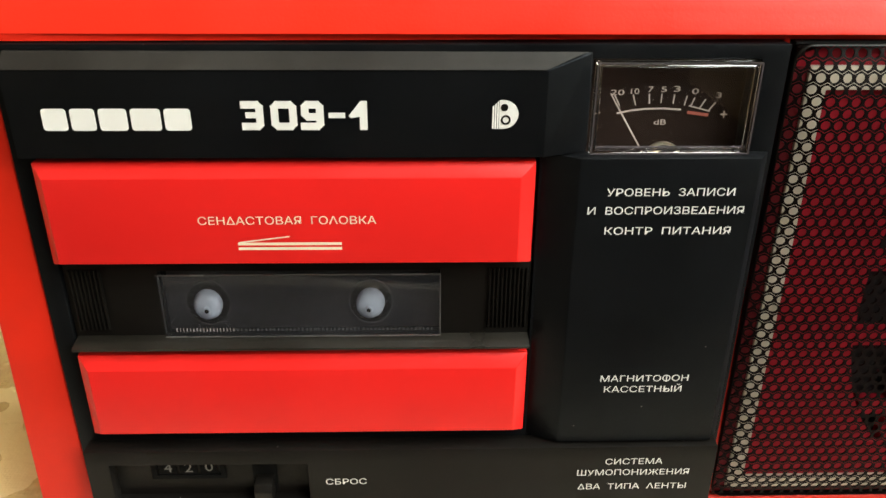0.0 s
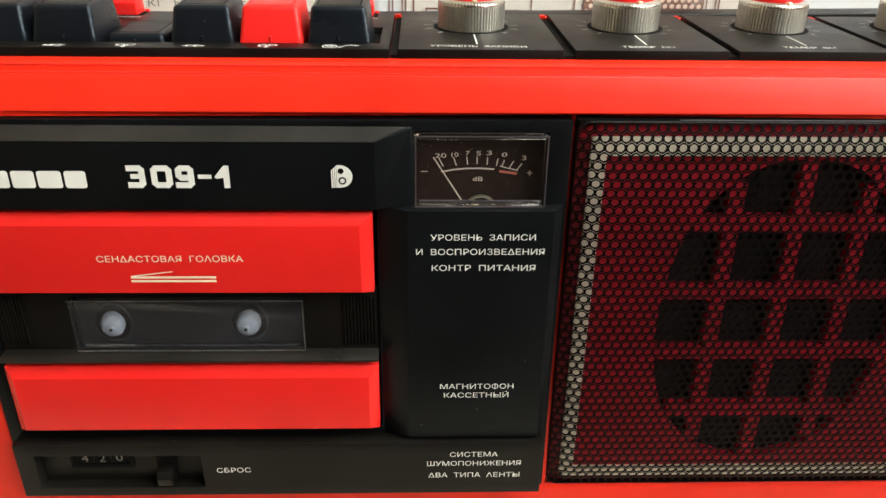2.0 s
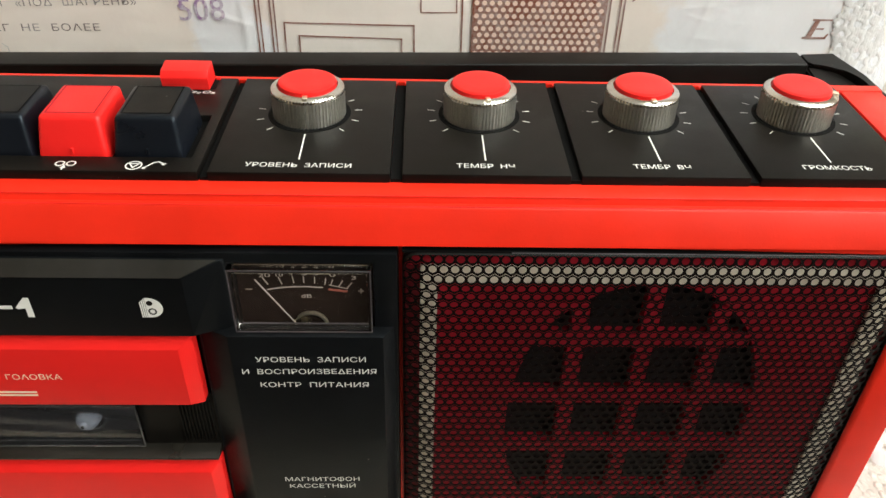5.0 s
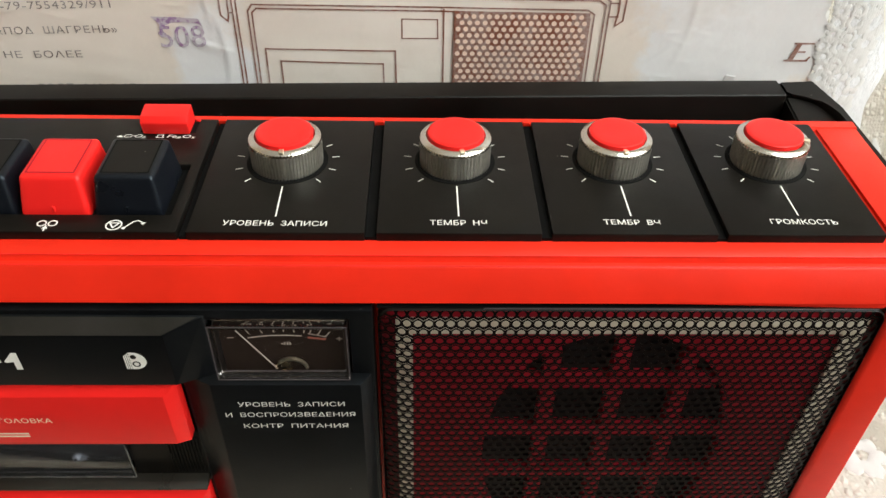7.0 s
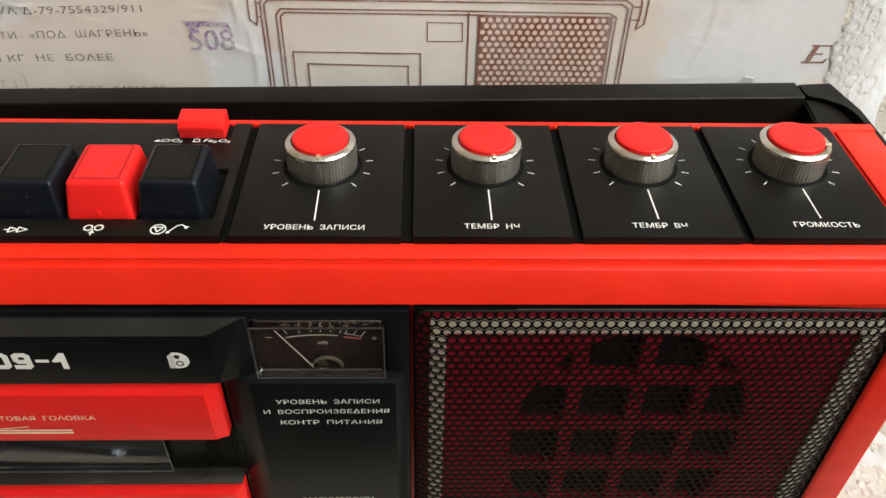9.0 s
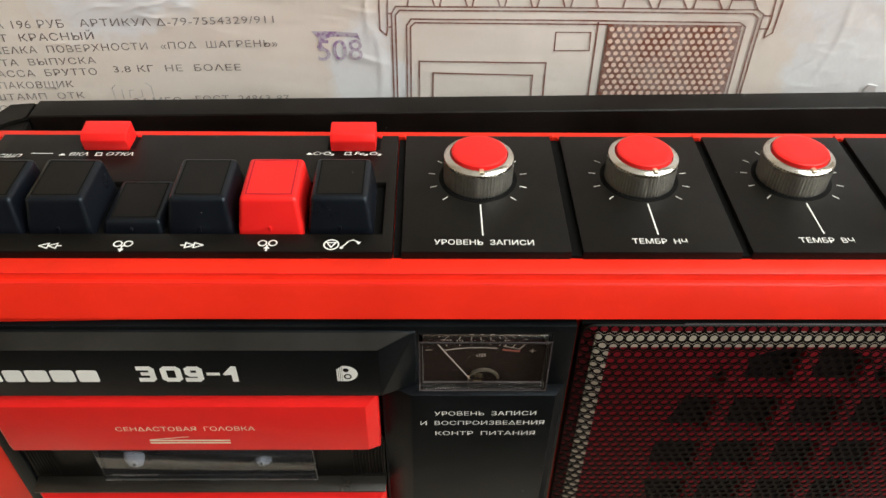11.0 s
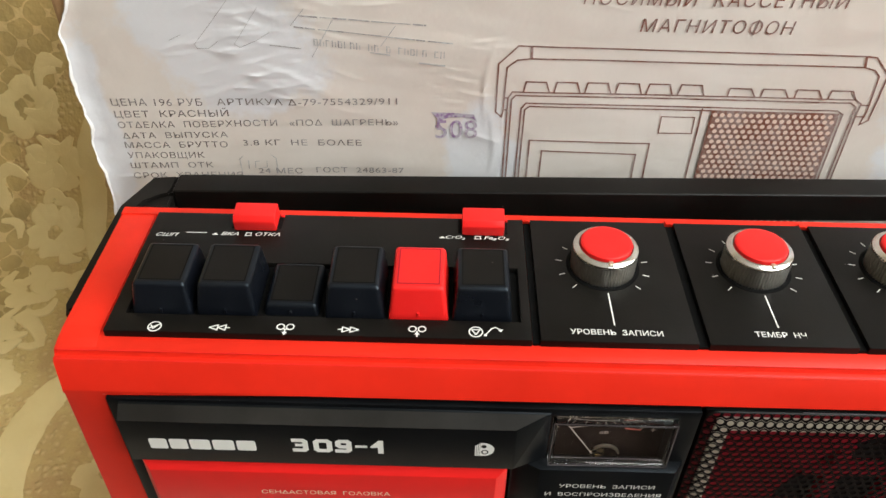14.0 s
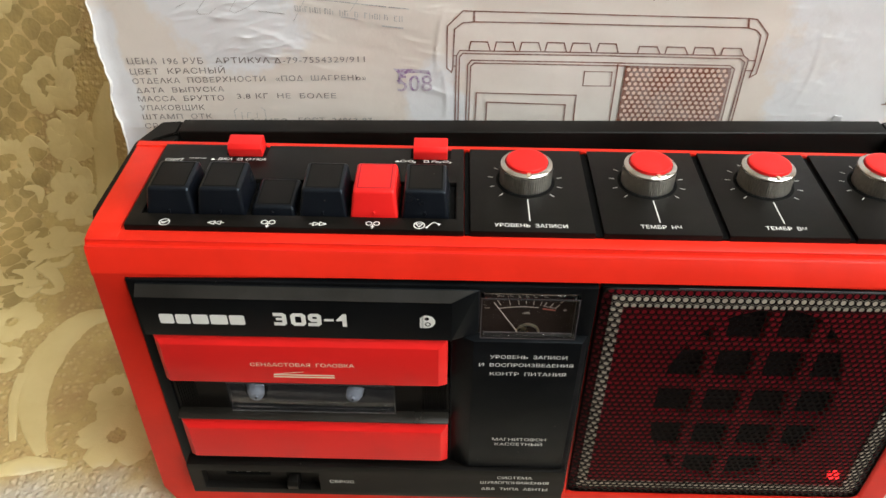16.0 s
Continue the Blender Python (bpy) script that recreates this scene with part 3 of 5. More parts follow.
def lace_work(cover):
    rng = random.Random(5)
    for x, s, size in ((-271, 443, 20), (-260, 405, 19), (-310, 384, 22), (-263.5, 358, 21), (-264, 313, 19), (-259, 234, 17), (-252, 200, 16), (-322, 330, 16), (-305, 500, 17), (-255, 528, 16), (-160, 146, 22), (-170, 178, 15)):
        woven_flower(cover, x, s, size, rng, 5)
    woven_band(cover, [(-228, 446), (-234, 420), (-236, 392), (-236, 356), (-228, 330)], [3, 15, 18, 15, 4], "woven_leaf")
    woven_band(cover, [(-196, 243), (-210, 238), (-219, 224), (-223, 200), (-219, 174), (-207, 148), (-196, 132)], [10, 17, 21, 22, 18, 12, 6])
    woven_band(cover, [(-231, 190), (-228, 168), (-216, 140)], [9, 6, 4])
    woven_band(cover, [(-262, 290), (-246, 276), (-238, 262)], [12, 9, 4], "woven_leaf")
    for _ in range(26):
        s = rng.uniform(246, 470)
        x = -262 + rng.gauss(0, 11)
        a = rng.uniform(0, 6.3)
        k = rng.uniform(8, 15)
        woven_band(cover, [(x, s), (x + k * math.cos(a), s + k * math.sin(a)), (x + 1.7 * k * math.cos(a + 0.6), s + 1.7 * k * math.sin(a + 0.6))], [4, rng.uniform(7, 12), 3], "woven_leaf")
    woven_band(cover, [(-218, 120), (-204, 125), (-180, 127)], [6, 13, 3], "woven_leaf")

    def left_net(x, s):
        edge = -279 if 330 < s < 450 else (-245 if s >= 450 else -262 - (s - 240) * 0.15)
        return -420 < x < edge + 6 * noise.noise(Vector((x * 0.05, s * 0.05, 1))) and 240 < s < 640

    open_net(cover, left_net, (-297.1, 304.0), rng)
    # scalloped edge of the cover's right end, hanging over the carton's side: small rings and petals on a fine net
    def hang(u, v, lift):
        return u, 128.6 - 0.2 * lift + 0.01 * (u - 258) ** 2, v

    bm = bmesh.new()
    rows = []
    for k in range(150):
        z = 4 + 2 * k
        edge = 256.5 + 2.2 * math.sin(z * 0.21) + 3.0 * noise.noise(Vector((z * 0.05, 3, 1)))
        rows.append([bm.verts.new(hang(edge + f, z, 0.0)) for f in (0, 3, 8, 14, 20, 28, 36)])
    for a, b in zip(rows, rows[1:]):
        for i in range(6):
            bm.faces.new((a[i], a[i + 1], b[i + 1], b[i]))
    part("lace_edge", bm, GREY_NET, cover, "greyish white net of the lace edge", True)
    for k in range(62):
        z = 8 + 4.75 * k
        edge = 258.5 + 2.2 * math.sin(z * 0.21) + 3.0 * noise.noise(Vector((z * 0.05, 3, 1)))
        woven_flower(cover, edge + rng.uniform(-0.5, 1.5), z, rng.uniform(3.0, 4.2), rng, rng.choice((5, 6, 7)), hang, rng.uniform(0.2, 0.4))
        woven_flower(cover, edge + 7 + rng.uniform(-2, 2), z + rng.uniform(-2, 2), rng.uniform(3.4, 5.2), rng, rng.choice((5, 6)), hang, rng.uniform(0.3, 0.6))
        if k % 2:
            woven_flower(cover, edge + 16 + rng.uniform(-2, 3), z + rng.uniform(-2, 2), rng.uniform(5, 8), rng, 6, hang, rng.uniform(0.15, 0.45))
    # right end: flowers and short scrolls all over
    spots = []
    while len(spots) < 46:
        x, s = rng.uniform(262, 440), rng.uniform(70, 560)
        if all(math.hypot(x - a, s - b) > 27 for a, b in spots):
            spots.append((x, s))
            if rng.random() < 0.7:
                woven_flower(cover, x, s, rng.uniform(9, 14), rng, rng.choice((5, 6)))
            else:
                a = rng.uniform(0, 6.3)
                woven_band(cover, [(x, s), (x + 12 * math.cos(a), s + 12 * math.sin(a)), (x + 20 * math.cos(a + 0.7), s + 20 * math.sin(a + 0.7))], [3, 9, 2], "woven_leaf")


sofa()
lace_work(lace_cover())

# ---- carton ----
BOX_Y = 129.0


def paper_ends(z):
    """Left and right torn ends of the carton's front paper at a height."""
    left = -149.5 + 2.2 * noise.noise(Vector((0, z * 0.06, 1))) + 1.0 * noise.noise(Vector((0, z * 0.13, 4))) + 0.35 * noise.noise(Vector((0, z * 0.45, 6)))
    if z > 215:
        left += (z - 215) * 0.47
    right = 256 + 3.0 * noise.noise(Vector((5, z * 0.05, 2))) + 1.4 * noise.noise(Vector((5, z * 0.2, 7)))
    return left, right


def crease_list():
    """Short sharp folds in the two crumpled parts of the paper: (x, z, angle, half length, width, height)."""
    rng = random.Random(21)
    out = []
    for cx, cz, rx, rz, count in ((-80, 212, 32, 26, 64), (-66, 198, 22, 12, 30), (205, 190, 22, 32, 44), (10, 190, 12, 30, 10), (60, 235, 40, 8, 6), (-115, 160, 25, 30, 8)):
        for _ in range(count):
            x, z = rng.gauss(cx, rx * 0.6), rng.gauss(cz, rz * 0.6)
            a = rng.gauss(0.05 - 0.011 * (x - cx), 0.22)
            k = 0.5 if cx > 100 else 1.0
            out.append((x, z, a, rng.uniform(4, 14) * (0.6 if cx > 100 else 1.0), rng.uniform(0.45, 1.1), rng.uniform(0.15, 0.5) * k))
    out += [(-70, 233, 0.03, 36, 1.2, 0.7), (-23, 229.4, 0.12, 18, 1.0, 0.5), (-75, 238, 0.09, 28, 1.6, 0.6), (17, 196, 1.5, 22, 1.0, 0.6), (22, 168, 1.62, 20, 1.2, 0.5), (203, 185, 1.5, 30, 1.5, 0.3)]
    return out


CREASES = crease_list()


def crease_rise(xs, zs):
    """How far the folds push the paper forward at arrays of places."""
    rise = np.zeros(len(xs))
    for x, z, a, half, w, high in CREASES:
        c, s = math.cos(a), math.sin(a)
        u, v = (xs - x) * c + (zs - z) * s, -(xs - x) * s + (zs - z) * c
        v = v + 0.012 * u * u * (1 if high > 0.5 else -1) * 0.6
        along = np.clip(1 - np.abs(u) / half, 0, 1)
        # a fold: a sharp crest with a longer slope below it
        side = np.where(v > 0, np.exp(-(v / (w * 0.6)) ** 2), np.exp(-np.abs(v) / (w * 1.8)))
        rise += high * along * side
    return rise


def paper_wave(x, z):
    """Soft waves of the paper, and the curl at its torn end."""
    left = paper_ends(z)[0]
    w = 0.45 * noise.noise(Vector((x * 0.02, z * 0.05, 11))) + 0.16 * noise.noise(Vector((x * 0.07, z * 0.16, 5)))
    return BOX_Y + 0.1 + w - 1.3 * max(0, 1 - (x - left) / 7) ** 2


def paper_depth(xs, zs):
    wave = np.array([paper_wave(x, z) for x, z in zip(xs, zs)])
    return wave - crease_rise(np.array(xs), np.array(zs))


def lay_on_paper(ob):
    """Presses printed shapes onto the wrinkled paper."""
    vs = ob.data.vertices
    deep = paper_depth([v.co.x * 1000 for v in vs], [v.co.z * 1000 for v in vs])
    for v, d in zip(vs, deep):
        v.co.y += (d - 0.22) * MM


def finer(pts, step=3.0):
    """The same line with points every few millimetres."""
    out = [pts[0]]
    for (a, b), (c, d) in zip(pts, pts[1:]):
        n = max(1, int(math.hypot(c - a, d - b) / step))
        out += [(a + (c - a) * k / n, b + (d - b) * k / n) for k in range(1, n + 1)]
    return out


def carton():
    c = empty("carton", "worn white printed carton with torn paper edges, standing behind the recorder", "carton")
    part("body", box(-150, 254, BOX_Y + 1.5, 222, 0, 312, 1.5), CARDBOARD, c, "brown cardboard body")
    # front paper: wrinkled sheet with torn ends
    bm = bmesh.new()
    levels = [1 + 11.5 * k for k in range(11)] + [120 + 0.72 * k for k in range(266)]
    nx = 400
    places = []
    for z in levels:
        left, right = paper_ends(z)
        places += [(left + (right - left) * i / nx, z) for i in range(nx + 1)]
    deep = paper_depth([p[0] for p in places], [p[1] for p in places])
    vs = [bm.verts.new((x, d, z)) for (x, z), d in zip(places, deep)]
    for j in range(len(levels) - 1):
        for i in range(nx):
            k = j * (nx + 1) + i
            bm.faces.new((vs[k], vs[k + 1], vs[k + nx + 2], vs[k + nx + 1]))
    part("paper_front", bm, PAPER, c, "aged white paper with creases and scuffs", True)
    # white fibrous core along the torn left end
    bm = bmesh.new()
    rows = []
    for k in range(240):
        z = 2 + 309 * k / 239
        left = paper_ends(z)[0]
        w = 1.0 + 1.3 * noise.noise(Vector((3, z * 0.09, 2))) + 0.5 * noise.noise(Vector((3, z * 0.4, 5)))
        y = paper_wave(left + 0.2, z)
        rows.append([bm.verts.new(p) for p in ((left + 1.6, y + 1.2, z), (left - 0.35 * w, y + 1.3, z), (left - 0.42 * w, y - 0.1, z), (left - 0.1, y - 0.3 - 0.15 * w, z), (left + 0.7 * w, y + 0.15, z))])
    for a, d in zip(rows, rows[1:]):
        for i in range(4):
            bm.faces.new((a[i], a[i + 1], d[i + 1], d[i]))
    part("torn_edge", bm, TORN, c, "white fibrous torn paper edge", True)
    lev = 0.0

    def line(words, x0, x1, base, high=3.2, mat=GREY_INK, slant=0.0, bold=0.0, space=1.1, tilt=0.008):
        lettering(words, c, mat, "front", lev, x0, x1, base, high, bold, slant, "lettering", space, tilt)

    line("ЦЕНА 196 РУБ", -137.6, -99.4, 183.0, 3.2, tilt=0.022)
    line("АРТИКУЛ Д-79-7554329/911", -93.2, -18.4, 184.3, 3.0, tilt=0.026)
    line("ЦВЕТ  КРАСНЫЙ", -137.5, -89.3, 177.4, 3.0, tilt=0.034)
    line("ОТДЕЛКА  ПОВЕРХНОСТИ", -137.4, -69.4, 172.3, 2.9, tilt=0.038)
    line("«ПОД  ШАГРЕНЬ»", -64.2, -18.2, 175.1, 2.8, tilt=0.03)
    line("ДАТА  ВЫПУСКА", -136.8, -91.3, 167.0, 2.8, tilt=0.038)
    line("МАССА  БРУТТО", -137.0, -92.2, 162.1, 2.9, tilt=0.034)
    line("3.8 КГ  НЕ  БОЛЕЕ", -85.2, -34.2, 164.8, 2.8, tilt=0.022)
    line("УПАКОВЩИК", -137.1, -103.4, 156.9, 2.8, tilt=0.03)
    line("ШТАМП  ОТК", -137.0, -100.4, 151.6, 2.8, tilt=0.03)
    line("СРОК  ХРАНЕНИЯ", -136.9, -88.0, 146.3, 2.8, tilt=0.03)
    line("24 МЕС", -80.6, -61.2, 150.1, 2.8, tilt=0.02)
    line("ГОСТ  24863-87", -55.0, -16.4, 151.2, 2.8, tilt=0.024)
    line("НОСИМЫЙ  КАССЕТНЫЙ", 52.6, 151.2, 231.0, 5.4, BROWN_INK, 0.14, -0.004, 1.15, 0.0)
    line("МАГНИТОФОН", 75.5, 133.8, 220.4, 5.2, BROWN_INK, 0.14, -0.004, 1.15, 0.0)
    line("508", -2.6, 15.0, 170.6, 8.8, PURPLE_INK, 0.0, 0.004, 1.0, 0.02)
    printed([[(-4.6, 183.0), (5, 182.9), (13.4, 182.4), (14.0, 181.0), (14.8, 178.6), (13.0, 180.4), (8, 180.9), (3.2, 180.7), (0.5, 179.6), (-1.2, 178.2), (-2.2, 180.6)], [(-3.0, 176.4), (-1.2, 177.6), (0.2, 176.2), (-1.6, 174.6)]], c, PURPLE_INK, "front", lev, "stamp_bar")
    # faded stamp: two ruled lines with worn bars below them, pencil strokes
    bars, rng = [], random.Random(12)
    for (x0, z0), (x1, z1), w in (((-54.8, 224.2), (-6.5, 221.2), 0.6), ((-57.3, 219.6), (4.0, 214.0), 0.5)):
        # ruled line worn into dashes
        x = x0
        while x < x1:
            e = min(x + rng.uniform(3, 11), x1)
            z, ze = (z0 + (z1 - z0) * (q - x0) / (x1 - x0) for q in (x, e))
            bars += stroke(finer([(x, z), (e, ze)], 2.0), w * rng.uniform(0.5, 1.15))
            x = e + rng.uniform(0.2, 1.4)
    bars += stroke(finer([(-67.6, 211.9), (-55.5, 210.6)], 2.0), 0.4) + stroke([(-28.3, 209.6), (-20.6, 208.6)], 0.5) + stroke([(-9, 205.4), (1, 204.4)], 0.7)
    for i in range(23):
        if i in (0, 9, 12, 14, 20):
            continue
        # upright worn bars, one or two a character
        x, z = -52.5 + i * 2.36, 212.4 - i * 0.21
        bars += stroke([(x, z), (x + 0.1, z + 2.7)], rng.uniform(0.3, 0.5))
        if i % 3:
            bars += stroke([(x + 1.3, z), (x + 1.3, z + rng.uniform(1.4, 2.7))], 0.32)
        if i % 2:
            bars += stroke([(x, z + 2.5), (x + 1.3, z + 2.4)], 0.3)
        if i % 4 == 1:
            bars += stroke([(x, z + 0.1), (x + 1.3, z)], 0.3)
    printed(bars, c, PENCIL, "front", lev, "faded_stamp")
    for pts in ([(-81.9, 229.7), (-90, 220), (-97.4, 211.6), (-96.5, 209.8), (-91.8, 210.0), (-88, 213)], [(-70.8, 227), (-76.5, 219), (-81.6, 212), (-79.5, 210.6), (-73, 213.5), (-67.2, 217.1)], [(-52.8, 227.2), (-58.5, 220.2)], [(-42.3, 222.7), (-51.5, 207.0)], [(-18.2, 220.7), (-24.1, 212.3)], [(-107.2, 212.9), (-102.2, 215.4)]):
        printed(stroke(finer(pts), 0.22), c, PENCIL, "front", lev, "pencil_stroke")
    small = stroke(finer([(-88, 150), (-88.2, 157.5), (-86.5, 159)], 2), 0.28) + stroke(finer([(-74, 160), (-72.2, 158.5), (-72, 150.5)], 2), 0.28)
    small += stroke([(-84.6, 152.5), (-84.4, 156.8)], 0.3) + stroke([(-81.8, 153), (-81.4, 156.4), (-79.6, 156.6)], 0.25) + stroke([(-78.8, 153.2), (-76.6, 153.4), (-76.4, 156.8)], 0.25)
    printed(small, c, PENCIL, "front", lev, "small_stamp")
    # large serif letter at the right end, cut off by the lace, and a torn flap of paper
    stem = [(243, 167.3), (248.0, 167.3), (248.2, 168.1), (246.8, 168.2), (248.6, 174.6), (250.4, 174.7), (250.6, 175.4), (245.6, 175.4), (245.4, 174.7), (246.6, 174.6), (244.6, 168.2), (243.2, 168.1)]
    arms = [[(248.0, 167.3), (252.6, 167.3), (253.6, 169.4), (252.9, 169.5), (251.8, 168.1), (248.2, 168.1)], [(247.8, 171.1), (250.8, 171.1), (251.0, 171.8), (248.0, 171.8)], [(250.4, 174.7), (253.9, 174.7), (253.7, 173.4), (254.4, 173.3), (255.0, 175.4), (250.6, 175.4)]]
    printed([stem] + arms, c, BROWN_INK, "front", lev, "printed_letter")
    part("torn_flap", hull([(x, y + d, z) for x, y, z in ((219.6, 128.0, 156.5), (225.2, 127.4, 156.8), (224.8, 126.6, 161.6), (221.0, 127.2, 161.9)) for d in (0.0, 0.5)], 0.35, 2), PAPER, c, "small torn flap of paper")
    drawing(c, lev)
    for ob in c.children:
        if ob.name.startswith(("lettering", "printed", "stamp", "faded", "pencil", "small", "print_")):
            lay_on_paper(ob)
    return c


def drawing(c, lev):
    """Line drawing of a recorder printed on the carton."""
    W = 0.62

    def ink(pts, w=W, name="printed_line"):
        # each line a hair above the last
        count[0] += 1
        part(name, strip(finer(pts), w, "front", lev - 0.004 * count[0]), BROWN_INK, c)

    count = [0]
    ink([(34.8, 213.3), (29.8, 213.5), (22.4, 205.8), (22.3, 183.9), (24.7, 181.6), (25.3, 184), (25.8, 204.2), (29.7, 207.5), (35.2, 208.1), (34.8, 213.3)])
    ink([(34.8, 213.3), (164.8, 211.9), (169.3, 211.5), (176.1, 204.3), (175.9, 183.4), (173.0, 181.2), (173.7, 187.5), (172.8, 203.7), (170.3, 206.1), (165.7, 207.3), (35.2, 208.1)])
    ink([(165.2, 211.8), (166, 207.3)], 1.0)
    ink([(35, 213.2), (35.2, 208.2)], 1.0)
    for x0, x1 in ((25.4, 27.2), (170.0, 174.0)):
        ink([(x0, 190.5), (x1, 190.5)])
        ink([(x0, 185.0), (x1, 185.0)])
    for d in (0.0, 1.5):
        ink([(26.8 + d, 90), (27.0 + d, 190.5 - d * 0.4), (28.6 + d, 193.4 - d), (167.4 - d, 192.9 - d), (170.1 - d, 191.1 - d), (169.7 - d, 90)])
        ink([(32.1 + d, 90), (32.7 + d, 185.8 - d * 0.4), (34.5 + d, 188.4 - d), (161.9 - d, 187.6 - d), (164.6 - d, 185.8 - d), (164.4 - d, 90)])
    for x in (33, 45.4, 57.8, 70.2, 82.6, 95.4):
        ink([(x, 193.4), (x + 0.9, 198.1), (x + 9, 198.0), (x + 10.6, 193.4)])
    for x in (115.4, 128.8, 142.4, 156.0):
        ink([(x, 192.8), (x + 0.5, 196.9), (x + 9.0, 196.8), (x + 11.4, 192.8)])
    ink([(90.9, 183.2), (104.6, 183.1), (104.8, 175.5), (90.9, 175.4), (90.9, 183.2)], 0.45)
    ink([(106.9, 187.4), (107.4, 90)])
    ink([(37.0, 90), (37.5, 170.3), (88.2, 170.1), (88.9, 90)])
    ink([(42.8, 90), (43.0, 165.2), (83.3, 164.6), (83.8, 90)])
    plate = bmesh.new()
    grid = [[plate.verts.new(plane_point("front", 110.8 + i * 2.9, 110.6 + j * 2.92, lev - 0.3)) for i in range(19)] for j in range(27)]
    for a, b in zip(grid, grid[1:]):
        for i in range(18):
            plate.faces.new((a[i], a[i + 1], b[i + 1], b[i]))
    part("printed_grille", plate, BROWN_INK, c)
    dots = []
    for j in range(28):
        for i in range(18):
            x, z = 112.5 + i * 2.95 + (1.47 if j % 2 else 0), 184.8 - j * 2.56
            if x < 162 and z > 112:
                dots.append(disc(x, z, 1.02, 8))
    tagged(part("printed_dot_pattern", flat_shapes(dots, "front", lev - 0.5, 0.0), PEACH, c), "peach dots of the printed grille", kind="stuff")


carton()

# ---- cassette recorder ----
def holed(us, vs, holes, w0, w1, axis="y", bev=0.0):
    """A plate over a grid of cuts, pierced in the cells named in holes; axis: the way of its thickness."""
    bm = bmesh.new()
    put = (lambda u, v, w: (u, w, v)) if axis == "y" else (lambda u, v, w: (u, v, w))
    pts = {}

    def at(i, j, w):
        key = (i, j, w)
        if key not in pts:
            pts[key] = bm.verts.new(put(us[i], vs[j], w))
        return pts[key]

    cells = {(i, j) for i in range(len(us) - 1) for j in range(len(vs) - 1)} - set(holes)
    for i, j in cells:
        for w in (w0, w1):
            bm.faces.new((at(i, j, w), at(i + 1, j, w), at(i + 1, j + 1, w), at(i, j + 1, w)))
        for a, b, c, d, k in ((i, j, i + 1, j, (i, j - 1)), (i + 1, j, i + 1, j + 1, (i + 1, j)), (i + 1, j + 1, i, j + 1, (i, j + 1)), (i, j + 1, i, j, (i - 1, j))):
            if k not in cells:
                bm.faces.new((at(a, b, w0), at(c, d, w0), at(c, d, w1), at(a, b, w1)))
    bmesh.ops.recalc_face_normals(bm, faces=bm.faces)
    if bev:
        es = [e for e in bm.edges if len(e.link_faces) == 2 and e.calc_face_angle(0) > 0.5]
        bmesh.ops.bevel(bm, geom=es, offset=bev, segments=2, profile=0.6, affect="EDGES")
    return bm


def sloped(base, front, y0, y1, bev=0.3, wall=None):
    """A raised panel: a rectangle (x0, x1, z0, z1) at depth y0 narrowing to another at y1."""
    pts = [(x, y0, z) for x in base[:2] for z in base[2:]] + [(x, y1, z) for x in front[:2] for z in front[2:]]
    if wall is not None:
        pts += [(x, wall, z) for x in base[:2] for z in base[2:]]
    return hull(pts, bev)


TOP = 173.0
REC = empty("cassette_recorder", "red and black portable cassette recorder standing on a lace cover", "cassette recorder")


